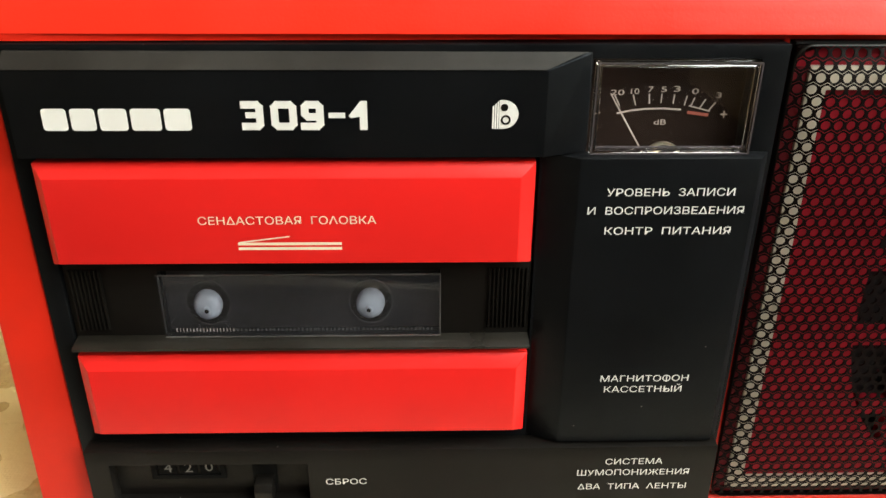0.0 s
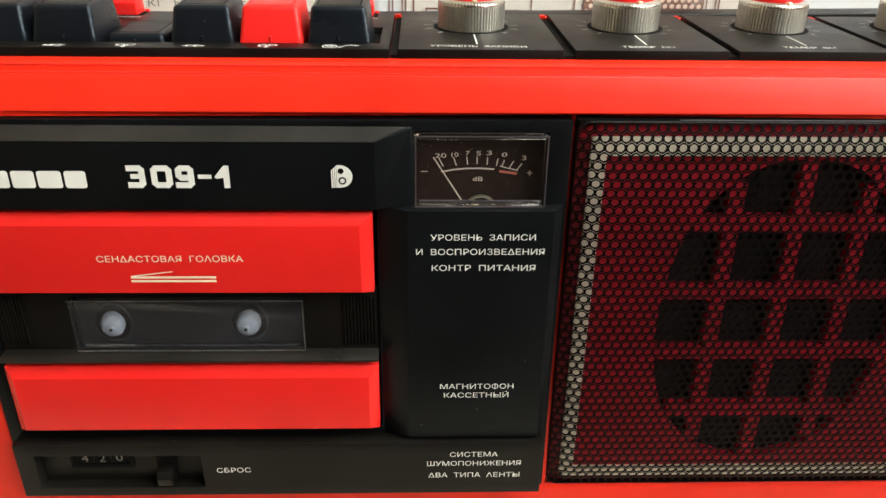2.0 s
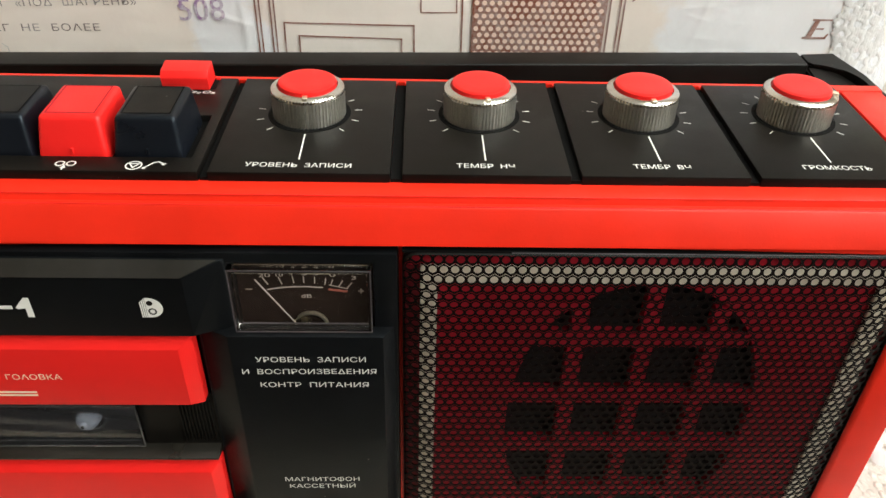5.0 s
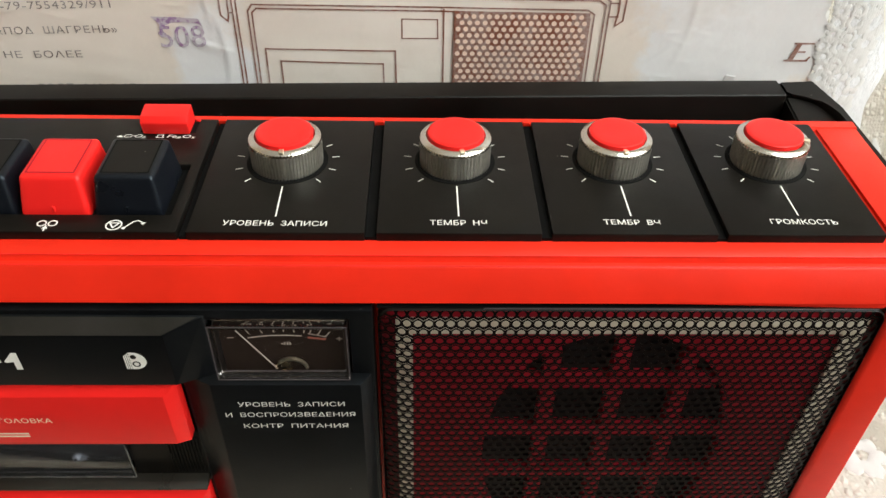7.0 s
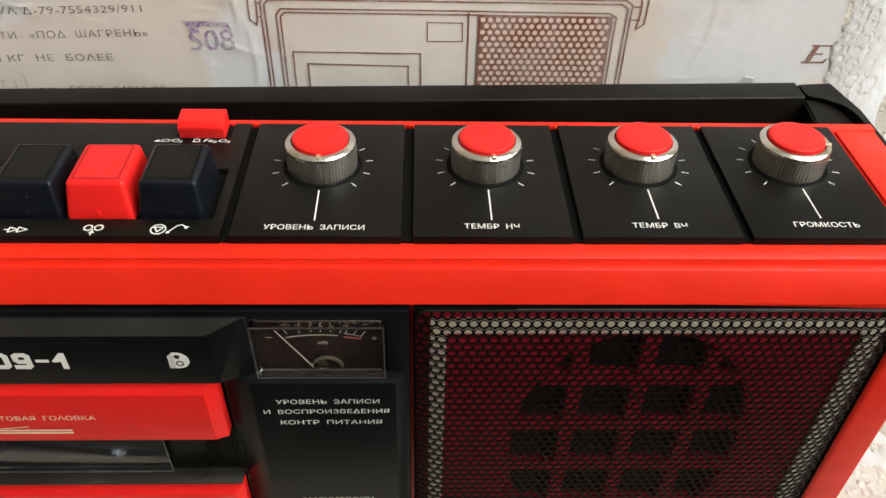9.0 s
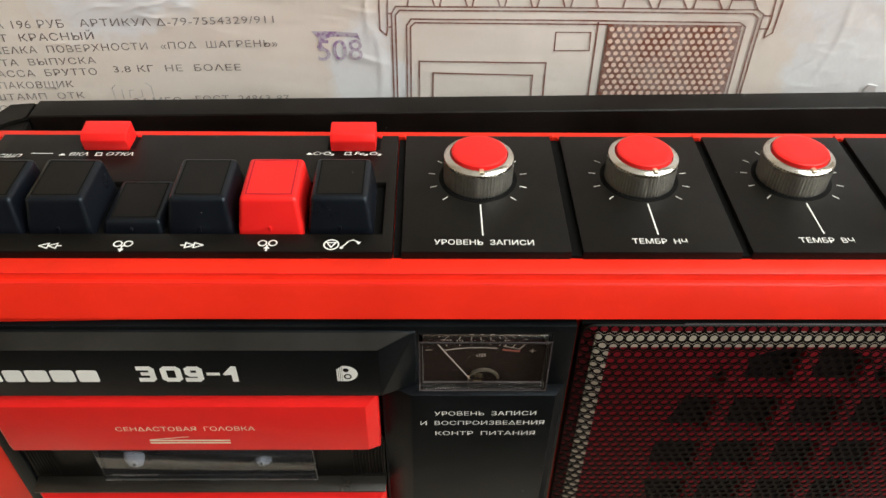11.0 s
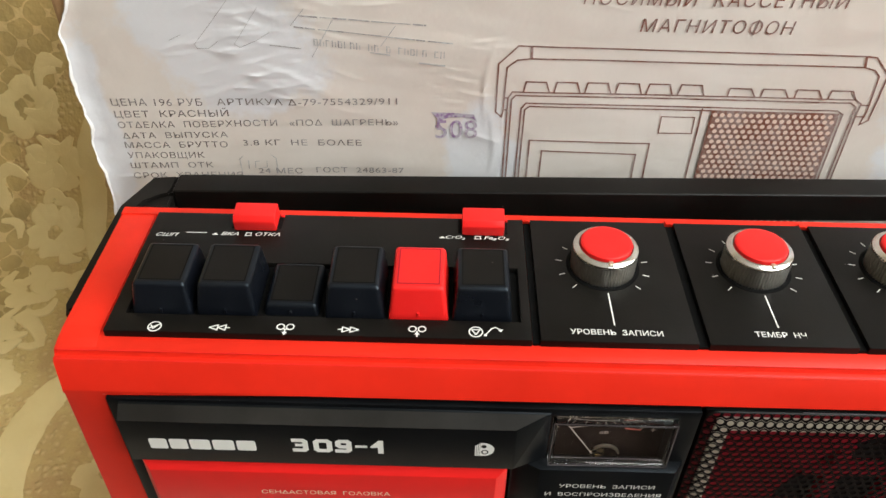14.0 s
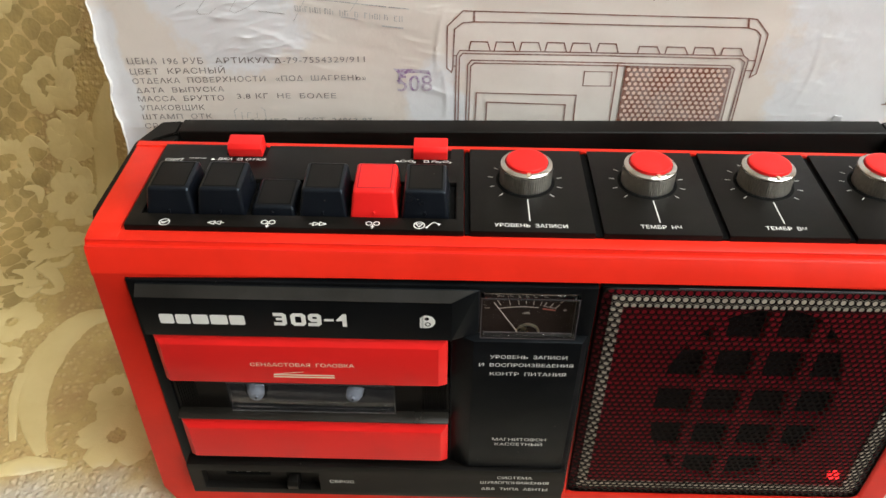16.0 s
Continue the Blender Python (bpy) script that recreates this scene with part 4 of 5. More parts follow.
def case():
    xs = (-115.8, -103, 85.3, 86.5, 232.6, 246.6)
    zs = (-0.6, 12.0, 16.2, 155.6, 157.3)
    bm = holed(xs, zs, {(1, 2), (3, 2)}, 0, 76)
    for v in bm.verts:
        left, right, z = v.co.x < -115, v.co.x > 246, v.co.z
        if left or right:
            # the left end flares a little towards the bottom; the lower corners are cut off
            v.co.x -= 0.02 * (157.3 - z) if left else 0
            if z < 0:
                v.co.x += 5.2 if left else -5.2
    for v in bm.verts:
        if 85 < v.co.x < 87 and v.co.y < 1 and v.co.z > 17:
            v.co.y = 4.0
    wide = [e for e in bm.edges if e.calc_length() > 1 and all(v.co.y < 0.1 for v in e.verts) and (all(abs(v.co.x - 232.6) < 0.1 for v in e.verts) and max(v.co.z for v in e.verts) < 156 or all(abs(v.co.z - 16.2) < 0.1 and 86 < v.co.x < 233 for v in e.verts))]
    bmesh.ops.bevel(bm, geom=wide, offset=2.8, segments=3, profile=0.5, affect="EDGES")
    es = [e for e in bm.edges if len(e.link_faces) == 2 and e.calc_face_angle(0) > 0.7 and not all(85 < v.co.x < 87 for v in e.verts) and min(v.co.y for v in e.verts) < 1 and min(v.co.z for v in e.verts) < 155 and max(v.co.x for v in e.verts) < 86.4]
    es += [e for e in bm.edges if len(e.link_faces) == 2 and e.calc_face_angle(0) > 0.7 and min(v.co.y for v in e.verts) < 0.5 and min(v.co.x for v in e.verts) > 240 and min(v.co.z for v in e.verts) < 155]
    bmesh.ops.bevel(bm, geom=es, offset=0.7, segments=3, profile=0.55, affect="EDGES")
    shell = part("case", bm, RED, REC, "red grained plastic case", True)
    # the upper band: a leaning front, a thin groove and the ledge in front of the control plates
    prof = [(0.0, 157.3), (0.25, 158.3), (4.1, 166.7), (4.35, 167.1), (4.75, 167.3), (6.0, 167.3), (6.2, 167.0), (6.4, 167.3), (6.5, 168.8), (6.65, 169.15), (7.1, 169.35), (11.0, 170.2), (71.4, 170.4), (71.9, 171.6), (75.6, 171.6), (76.6, 170.2), (76.6, 157.3)]
    bm = prism(prof, "x", -117.6, 247.4)
    for v in bm.verts:
        if v.co.z < 160:
            v.co.x = -115.8 if v.co.x < 0 else 246.6
    ends = [e for e in bm.edges if abs(e.verts[0].co.x - e.verts[1].co.x) < 0.01 and min(v.co.z for v in e.verts) > 158.5]
    bmesh.ops.bevel(bm, geom=ends, offset=0.35, segments=2, profile=0.6, affect="EDGES")
    part("case_top", bm, RED, shell, "", True)
    for a, d in ((-117.2, -104.6), (233.2, 247.0)):
        part("end_cheek", hull([(x, y, z) for x in (a, d) for y, z in ((7.4, 168.4), (7.4, 169.5), (10.6, 170.6), (15.0, 171.2), (71.6, 171.2), (71.6, 168.4))], 0.3), RED, shell, "", True)
    # glossy beads added on the groove's moulded edges to draw their highlight lines
    for y, z in ((4.5, 167.25), (6.62, 169.1)):
        part("groove_bead", prism([(y + 0.16 * math.cos(radians(a)), z + 0.16 * math.sin(radians(a))) for a in range(0, 360, 45)], "x", -116.6, 246.8), RED_SMOOTH, shell, "", True)
    part("inner_shell", box(-113, 243, 22, 75, 2, 155), BLACK_DEEP, shell)


def handle():
    """Folded carry handle behind the case, its right end standing a little higher and further back."""
    def settle(bm):
        for v in bm.verts:
            k = (v.co.x + 106) / 340
            v.co.y += 2.6 * k
            v.co.z += 4.3 * k if v.co.z > 140 else 0
        return bm

    h = part("handle", settle(box(-106, 232.4, 93.4, 104.9, 153, 166.2, 1.1, 3)), BLACK, REC, "black folding carry handle", True)
    left = [(-106.4, 104.7), (-116.6, 103.6), (-124.0, 85), (-124.4, 31), (-122.5, 26), (-119.2, 29)]
    for flip, wide, deep in ((False, 12.1, 15.9), (True, 14.6, 18.0)):
        pts = left + [(-106.2 - wide * math.cos(radians(a)), 78 + deep * math.sin(radians(a))) for a in range(0, 91, 10)]
        pts = [(126.4 - x, y) for x, y in pts] if flip else pts
        if flip:
            pts[1] = (246.6, 105.6)
        bm = prism(pts, "z", 153, 165.6)
        bmesh.ops.bevel(bm, geom=[e for e in bm.edges if abs(e.verts[0].co.z - e.verts[1].co.z) < 0.1], offset=0.9, segments=2, affect="EDGES")
        part("handle_arm", settle(bm), BLACK, h, "", True)
        # rounded inner shoulder between the arm and the case
        sh = [(-106.1, 70), (-106.1 - wide + 0.5, 70)] + [(-106.1 - (wide - 0.5) * math.cos(radians(a)), 78 + (deep - 0.6) * math.sin(radians(a))) for a in range(0, 91, 9)]
        sh = [(126.4 - x, y) for x, y in sh] if flip else sh
        bm = prism(sh, "z", 147, 164.4)
        for v in bm.verts:
            v.co.z -= 0.12 * (78 + deep - v.co.y) if v.co.z > 150 else 0
        bmesh.ops.bevel(bm, geom=[e for e in bm.edges if min(v.co.z for v in e.verts) > 160], offset=0.7, segments=3, affect="EDGES")
        part("handle_shoulder", settle(bm), BLACK, h, "", True)


def key_plate():
    xs, ys = (-103, -98.2, 28.0, 31.2), (11.6, 19.4, 44.6, 71.4)
    pl = part("key_plate", holed(xs, ys, {(1, 1)}, TOP, 168.6, "z", 0.45), BLACK, REC, "black control plate with white symbols", True)
    part("key_well", box(-99, 29, 18.9, 45.5, 168.8, 170.9), BLACK_DEEP, pl)
    lv = TOP + 0.06
    words = dict(where="top", level=lv, bold=0.006)
    for s, a, b, y, sl in (("СШП", -100, -92.2, 57.6, 0.3), ("ВКЛ", -77.0, -70.8, 58.7, 0.25), ("ОТКЛ", -64.8, -56.0, 58.8, 0.25), ("CrO₂", 3.2, 10.2, 59.6, 0.25), ("Fe₂O₃", 16.9, 25.9, 59.6, 0.25)):
        lettering(s, pl, WHITE_INK, x0=a, x1=b, base=y, high=1.75, slant=sl, **words)
    printed(stroke([(-89.6, 59.9), (-82.5, 59.9)], 0.3), pl, WHITE_INK, "top", lv, "printed_line")
    for x, y in ((-80.2, 58.8), (1.0, 59.7)):
        printed([[(x, y), (x + 2.0, y), (x + 2.0, y + 0.45), (x + 1.5, y + 0.5), (x + 1.4, y + 1.0), (x + 0.6, y + 1.0), (x + 0.5, y + 0.5), (x, y + 0.45)]], pl, WHITE_INK, "top", lv, "printed_mark")
    for x, y in ((-68.2, 58.8), (13.8, 59.7)):
        printed(stroke([(x - 0.3, y), (x, y), (x, y + 1.5), (x + 1.8, y + 1.5), (x + 1.8, y), (x + 2.1, y), (x, y)], 0.32), pl, WHITE_INK, "top", lv, "printed_mark")
    w = 0.42
    y = 14.4
    pause = ring(-87.2, y, 2.0, w) + stroke([(-88.5, y + 0.6), (-87.4, y - 0.9), (-86.6, y + 0.1), (-86.0, y + 0.8)], w) + stroke([(-88.9, y - 1.0), (-85.6, y + 1.1)], w)
    rew = stroke([(-67.4, y - 1.1), (-70.0, y), (-67.4, y + 1.1)], w, True) + stroke([(-64.9, y - 1.1), (-67.4, y), (-64.9, y + 1.1)], w, True) + stroke([(-64.9, y), (-63.6, y)], w)
    ff = stroke([(-25.8, y - 1.1), (-23.2, y), (-25.8, y + 1.1)], w, True) + stroke([(-28.3, y - 1.1), (-25.8, y), (-28.3, y + 1.1)], w, True) + stroke([(-29.6, y), (-28.3, y)], w)
    def reels(cx, up):
        out = ring(cx - 1.5, y + 0.7, 1.15, w) + ring(cx + 1.5, y + 0.7, 1.15, w) + stroke([(cx, y - 0.2), (cx, y - 2.6)], w)
        if up:
            return out + [[(cx - 0.9, y - 1.7), (cx + 0.9, y - 1.7), (cx, y - 0.4)]]
        return out + [[(cx - 0.9, y - 1.5), (cx + 0.9, y - 1.5), (cx, y - 2.9)]] + stroke([(cx - 0.9, y - 0.3), (cx + 0.9, y - 0.3)], w)
    stop = ring(13.6, y, 2.1, w) + stroke([(12.3, y + 0.9), (14.9, y + 0.9), (13.6, y - 1.2)], w, True)
    ej = stroke([(16.6, y - 1.2), (18.6, y + 1.6), (19.8, y + 2.1), (21.2, y + 1.2)], w) + [disc(16.6, y - 1.3, 0.55, 8), [(20.6, y + 0.9), (22.2, y + 1.4), (21.5, y + 0.1)]]
    for shapes, dy in ((pause, -0.8), (rew, -0.6), (reels(-46.2, False), -0.4), (ff, -0.2), (reels(-4.8, True), 0.0), (stop, 0.1), (ej, 0.1)):
        printed([[(u, v + dy) for u, v in q] for q in shapes], pl, WHITE_INK, "top", lv, "key_symbol")


def keys():
    """Six piano keys: tapered blocks with flat tops, each with an engraved pad; the third is pressed down."""
    for k in range(6):
        cx = -86.8 + 20.5 * k
        dz = -8.4 if k == 2 else 0.0
        dy = 0.009 * (cx + 4.8)
        mat = RED_SMOOTH if k == 4 else BLACK_KEY
        pts = [(cx + s * 9.75, y, 166.0) for s in (-1, 1) for y in (20.35, 44.3)]
        pts += [(cx + s * 9.55, 20.5, 172.6 + dz) for s in (-1, 1)] + [(cx + s * 9.55, 44.2, 172.6 + dz) for s in (-1, 1)]
        pts += [(cx + s * 8.3, 23.4, 183.1 + dz) for s in (-1, 1)] + [(cx + s * 8.3, 43.1, 183.4 + dz) for s in (-1, 1)]
        if dz:
            pts = [p for p in pts if p[2] != 172.6 + dz]
        pts = [(x, y + dy, z) for x, y, z in pts]
        key = part("key", hull(pts, 1.6, 4), mat, REC, "red record key" if k == 4 else "black key pressed down" if k == 2 else "black key", True)
        x0, x1, y0, y1, z = cx - 6.6, cx + 6.6, 25.2 + dy, 41.5 + dy, 183.25 + dz
        part("key_pad", hull([(x, y, zz) for x in (x0, x1) for y in (y0, y1) for zz in (z - 0.6, z + 0.06 + 0.016 * (y - 33))], 0.05, 1), RED_SMOOTH if k == 4 else BLACK, key, "", True)
        groove = stroke([(x0, y0), (x1, y0), (x1, y1), (x0, y1)], 0.42, True)
        bm = bmesh.new()
        for q in groove:
            bm.faces.new([bm.verts.new((u, v, z + 0.12 + 0.016 * (v - 33))) for u, v in q])
        part("pad_groove", bm, BLACK_DEEP if k != 4 else BOARD, key)
        part("notch", box(cx - 0.35, cx + 0.35, 20.38 + dy, 21.4 + dy, 172.9, 174.6, 0.1, 1) if not dz else box(cx - 0.35, cx + 0.35, 21.4 + dy, 22.4 + dy, 172.4, 173.2, 0.1, 1), mat, key)


def switches():
    for x0 in (-72.6, 9.0):
        sw = part("slide_switch", hull([(x, y, z) for x in (x0, x0 + 15.0) for y, z in ((61.4, 173.2), (60.8, 177.4), (62.2, 179.4), (68.8, 180.2), (70.4, 173.2))], 0.5, 2), RED_SMOOTH, REC, "red push switch", True)
        part("switch_slot", box(x0 - 1.4, x0 + 16.4, 62.9, 70.9, 172.2, 173.12, 0.1, 1), BLACK_DEEP, sw)
        part("switch_tab", box(x0 + 15.1, x0 + 16.6, 69.4, 70.8, 172.9, 173.9, 0.4), RED_SMOOTH, sw)


def knobs():
    spans = ((33.8, 83.0), (86.3, 132.5), (135.4, 182.2), (185.0, 230.0))
    names = (("УРОВЕНЬ  ЗАПИСИ", 43.3, 72.3, 14.9), ("ТЕМБР  НЧ", 101.2, 117.3, 15.6), ("ТЕМБР  ВЧ", 150.5, 166.7, 16.2), ("ГРОМКОСТЬ", 198.6, 218.1, 16.8))
    turns = (-88, -80, -84, -18)
    for i, (x0, x1) in enumerate(spans):
        cx, cy = (57.3, 109.1, 158.6, 207.5)[i], 46.95 + 0.58 * i
        pl = part("knob_plate", box(x0, x1, 11.6, 71.4, 168.6, TOP, 0.35), BLACK, REC, "black knob plate with white scale marks", True)
        bm = box(x0 - 3.2 if i else 31.55, x0 + 0.05, 11.9, 71.2, 168.6, 171.3)
        part("seam_strip", bm, BLACK_DEEP, pl)
        part("red_tab", box(x0 - 2.6, x0 - 0.4, 71.4, 73.6, 171.0, 172.5, 0.3), RED, pl)
        lv = TOP + 0.06
        s, a, b, y = names[i]
        lettering(s, pl, WHITE_INK, "top", lv, a, b, y - 0.4, 2.15, 0.004)
        ticks = []
        for a in range(-45, 226, 27):
            r0, r1 = 13.9, 15.9
            ca, sa = math.cos(radians(a)), math.sin(radians(a))
            ticks += stroke([(cx + r0 * ca, cy + r0 * sa), (cx + r1 * ca, cy + r1 * sa)], 0.34)
        ticks += stroke([(cx + 0.2, cy - 13.7), (cx + 0.3, cy - 28.1)], 0.42)
        printed(ticks, pl, WHITE_INK, "top", lv, "scale_mark")
        body = part("knob", lathe([(10.9, -0.5), (11.0, 0.1, 1), (11.05, 7.3, 1), (10.95, 8.2, 1), (10.6, 8.4)], cx, cy, TOP + 0.1, knurl=0.68, teeth=66), KNOB_SIDE, REC, "knurled silver and black knob with red cap", False)
        # flat black ring painting the shadowed gap at the knob's foot
        part("gap_ring", lathe([(12.5, 0), (12.5, 0.12), (10.6, 0.15)], cx, cy, TOP, 40), BLACK_DEEP, body, "", True)
        part("metal_ring", lathe([(11.1, 7.7, 1), (11.05, 8.3, 1), (10.85, 8.7), (9.7, 9.4), (9.1, 9.5), (8.9, 9.2), (8.9, 8.4)], cx, cy, TOP + 0.1, knurl=0.4, teeth=66), SILVER, body, "worn silver ring", True)
        part("cap", lathe([(8.7, 8.6), (8.7, 10.1), (8.6, 10.45), (8.2, 10.7), (7.3, 10.8), (4.0, 10.76), (0.3, 10.74)], cx, cy, TOP + 0.1, 64), RED_SMOOTH, body, "red cap", True)
        a = radians(turns[i])
        bm = box(8.6, 10.6, -0.72, 0.72, 8.4, 9.9, 0.15, 1)
        bmesh.ops.transform(bm, matrix=Matrix.Translation((cx, cy, TOP + 0.1)) @ Matrix.Rotation(a, 4, "Z"), verts=bm.verts)
        part("pointer", bm, PALE_BRASS, body, "pale brass pointer")


def front_module():
    xs, zs = (-102.6, -97.4, 27.0, 38.4, 78.4, 85.1), (16.5, 44.8, 121.0, 128.4, 151.8, 155.2)
    fr = part("front_frame", holed(xs, zs, {(1, 1), (1, 2), (3, 2), (3, 3)}, -0.9, 14, "y", 0.4), FRONT_BLACK, REC, "black front panel with white lettering", True)
    part("frame_back", box(-101, 83, 14, 16, 20, 154), BLACK_DEEP, fr)
    # name strip with its bevelled upper edge and right end
    pts = [(x, y, z) for x in (-98.8, 27.2) for y, z in ((-5.6, 150.0), (-5.6, 129.0))] + [(-98.8, -1.6, 153.6), (37.6, -1.6, 153.2)]
    pts += [(38.6, -0.6, 129.0), (-98.8, -0.6, 129.0), (-98.8, -0.6, 153.9), (38.2, -0.6, 153.4)]
    strip = part("name_strip", hull(pts, 0.25), FRONT_BLACK, fr, "", True)
    # thin overlay that paints the sheen on the upper bevel
    bm = bmesh.new()
    bm.faces.new([bm.verts.new(p) for p in ((-98.6, -5.85, 150.25), (26.8, -5.85, 150.25), (36.6, -2.0, 153.65), (-98.6, -2.0, 153.85))])
    part("bevel_sheen", bm, BLACK_SHEEN, strip)
    lv = -5.68
    # brand name as plain blocks, one a letter
    for a, b in ((-91.0, -85.2), (-84.4, -78.6), (-77.8, -71.2), (-70.4, -63.4), (-62.6, -56.4)):
        part("name_block", prism(rounded(a, b, 135.9, 141.2, 0.8, 3), "y", lv, lv - 0.04), WHITE_INK, strip)
    w = 1.8
    b, t, mid = 136.0 + w / 2, 143.0 - w / 2, 139.6
    figures = (
        stroke([(-44.1, t), (-40.9, t), (-40.3, t - 0.6), (-40.3, b + 0.6), (-40.9, b), (-44.1, b)], w) + stroke([(-43.2, mid), (-40.6, mid)], w * 0.8),
        stroke([(-36.8, b + 0.7), (-36.1, b), (-33.2, b), (-32.5, b + 0.7), (-32.5, t - 0.7), (-33.2, t), (-36.1, t), (-36.8, t - 0.7)], w, True),
        stroke([(-26.4, mid - 0.4), (-29.0, mid - 0.4), (-29.7, mid + 0.3), (-29.7, t - 0.6), (-29.0, t), (-26.8, t), (-26.2, t - 0.6), (-26.2, b + 0.7), (-26.9, b), (-30.3, b)], w),
        [[(-24.2, 138.9), (-20.3, 138.9), (-20.3, 140.2), (-24.2, 140.2)]],
        [[(-16.9, 136.0), (-15.1, 136.0), (-15.1, 143.0), (-16.6, 143.0), (-19.5, 139.4), (-18.9, 138.9), (-16.9, 139.2)]],
    )
    for shapes in figures:
        printed(shapes, strip, WHITE_INK, "front", lv, "lettering")
    logo = [[(17.0 + 3.6 * math.cos(radians(a)), 139.7 + 3.5 * math.sin(radians(a))) for a in range(-90, 91, 15)] + [(16.0, 143.2), (16.0, 136.2)]]
    for i in range(3):
        logo.append([(14.4 + i * 0.55, 136.2), (14.8 + i * 0.55, 136.2), (14.8 + i * 0.55, 142.0 + i * 0.5), (14.4 + i * 0.55, 141.6 + i * 0.5)])
    printed(logo, strip, WHITE_INK, "front", lv, "emblem", "plain white emblem")
    printed(ring(17.6, 138.4, 0.95, 0.45) + [disc(17.2, 141.4, 0.9, 12)], strip, BLACK, "front", lv - 0.06, "emblem_cutout")

    # text panel
    tp = part("text_panel", sloped((27.4, 84.2, 42.0, 128.9), (36.4, 81.0, 42.4, 128.5), -0.7, -5.2, 0.35), FRONT_BLACK, fr, "", True)
    lv = -5.26
    for s, a, b, z in (("УРОВЕНЬ  ЗАПИСИ", 43.5, 75.7, 118.8), ("И  ВОСПРОИЗВЕДЕНИЯ", 39.1, 78.7, 113.9), ("КОНТР  ПИТАНИЯ", 43.9, 76.2, 108.3), ("МАГНИТОФОН", 47.0, 71.7, 63.3), ("КАССЕТНЫЙ", 48.3, 70.2, 59.7)):
        lettering(s, tp, WHITE_INK, "front", lv, a, b, z, 1.95, 0.0)
    # lower strip with the counter
    xs, zs = (-99.5, -93.0, -36.0, 83.2), (18.6, 22.4, 36.6, 41.5)
    lo = part("lower_strip", holed(xs, zs, {(1, 1)}, -6.8, -0.8, "y", 0.35), BLACK, fr, "", True)
    lv = -6.86
    for s, a, b, z in (("СИСТЕМА", 50.7, 67.5, 35.3), ("ШУМОПОНИЖЕНИЯ", 42.7, 75.8, 31.3), ("ДВА  ТИПА  ЛЕНТЫ", 43.2, 75.6, 26.0), ("СБРОС", -31.0, -19.1, 29.0)):
        lettering(s, lo, WHITE_INK, "front", lv, a, b, z, 2.0, 0.0)
    part("counter_recess", box(-93.4, -35.6, -2.6, -1.0, 22.0, 37.0), BLACK, lo)
    cw = part("counter", holed((-82.6, -81.0, -62.4, -60.8), (28.6, 30.0, 36.0, 36.8), {(1, 1)}, -3.4, -2.7, "y", 0.1), BLACK_DEEP, lo, "three-digit tape counter", True)
    for i, d in enumerate("420"):
        x = -78.6 + i * 6.0
        part("digit_wheel", box(x - 1.8, x + 3.4, -3.1, -2.7, 30.2, 35.8, 0.15), BLACK_DEEP, cw)
        lettering(d, cw, COUNTER_INK, "front", -3.16, x - 0.2, x + 2.1, 31.0 + (0.3 if i == 2 else 0), 3.2, 0.0, 0.0, "digit")
    part("reset_slot", box(-53.0, -45.8, -3.0, -1.0, 23.9, 36.2), BLACK_DEEP, lo)
    part("reset_button", hull([(x, y, z) for x in (-52.0, -46.8) for y, z in ((-2.4, 29.8), (-7.0, 29.2), (-8.2, 27.0), (-7.4, 23.4), (-2.4, 23.0))], 0.4), BLACK, lo, "", True)

    # cassette door
    door = part("cassette_door", holed((-97.1, -72.4, 2.4, 26.7), (72.6, 76.4, 95.8, 99.8), {(1, 1)}, 0.0, 2.4, "y", 0.25), BLACK, REC, "cassette door with red panels and a clear window", True)
    up = part("door_panel", sloped((-97.0, 25.8, 99.9, 127.3), (-94.4, 22.0, 101.0, 123.9), 0.4, -6.0, 0.25, -3.6), RED_SMOOTH, door, "red door panel", True)
    lettering("СЕНДАСТОВАЯ  ГОЛОВКА", up, GOLD_INK, "front", -6.06, -58.0, -13.8, 111.9, 2.05, 0.0)
    arrow = stroke([(-48.5, 106.5), (-22.9, 106.5)], 0.75) + stroke([(-48.5, 105.2), (-22.9, 105.2)], 0.75) + stroke([(-48.3, 106.9), (-35.8, 108.5)], 0.35)
    printed(arrow, up, GOLD_INK, "front", -6.06, "printed_arrow")
    part("door_panel", sloped((-96.4, 26.4, 46.0, 72.1), (-93.4, 23.2, 47.4, 68.5), 0.4, -6.0, 0.25, -3.6), RED_SMOOTH, door, "red door panel", True)
    part("door_ledge", hull([(x, y, z) for x in (-96.6, 26.6) for y, z in ((0.0, 76.4), (-3.0, 76.0), (-5.6, 75.3), (-5.6, 74.5), (0.0, 73.2))], 0.25), LEDGE, door, "", True)
    for x0, x1 in ((-95.8, -86.8), (15.2, 26.2)):
        n = int((x1 - x0) / 1.1)
        for i in range(n):
            x = x0 + i * 1.1
            part("grip_rib", prism([(x, 0.1), (x + 0.3, -0.85), (x + 0.6, -0.85), (x + 0.85, 0.1)], "z", 78.4, 96.4), BLACK, door)
    part("cassette_well", holed((-97, -72.0, 2.0, 26.6), (46.4, 76.6, 95.6, 127.8), {(1, 1)}, 2.6, 13.2), BLACK_DEEP, door)
    part("well_back", box(-72, 2, 12.4, 13.6, 76.2, 96), BLACK_DEEP, door)
    pane = part("window_pane", box(-72.3, 2.3, -1.7, -0.7, 76.6, 95.3, 0.3), HAZY, door, "clear scratched window", True)
    pane.visible_shadow = False
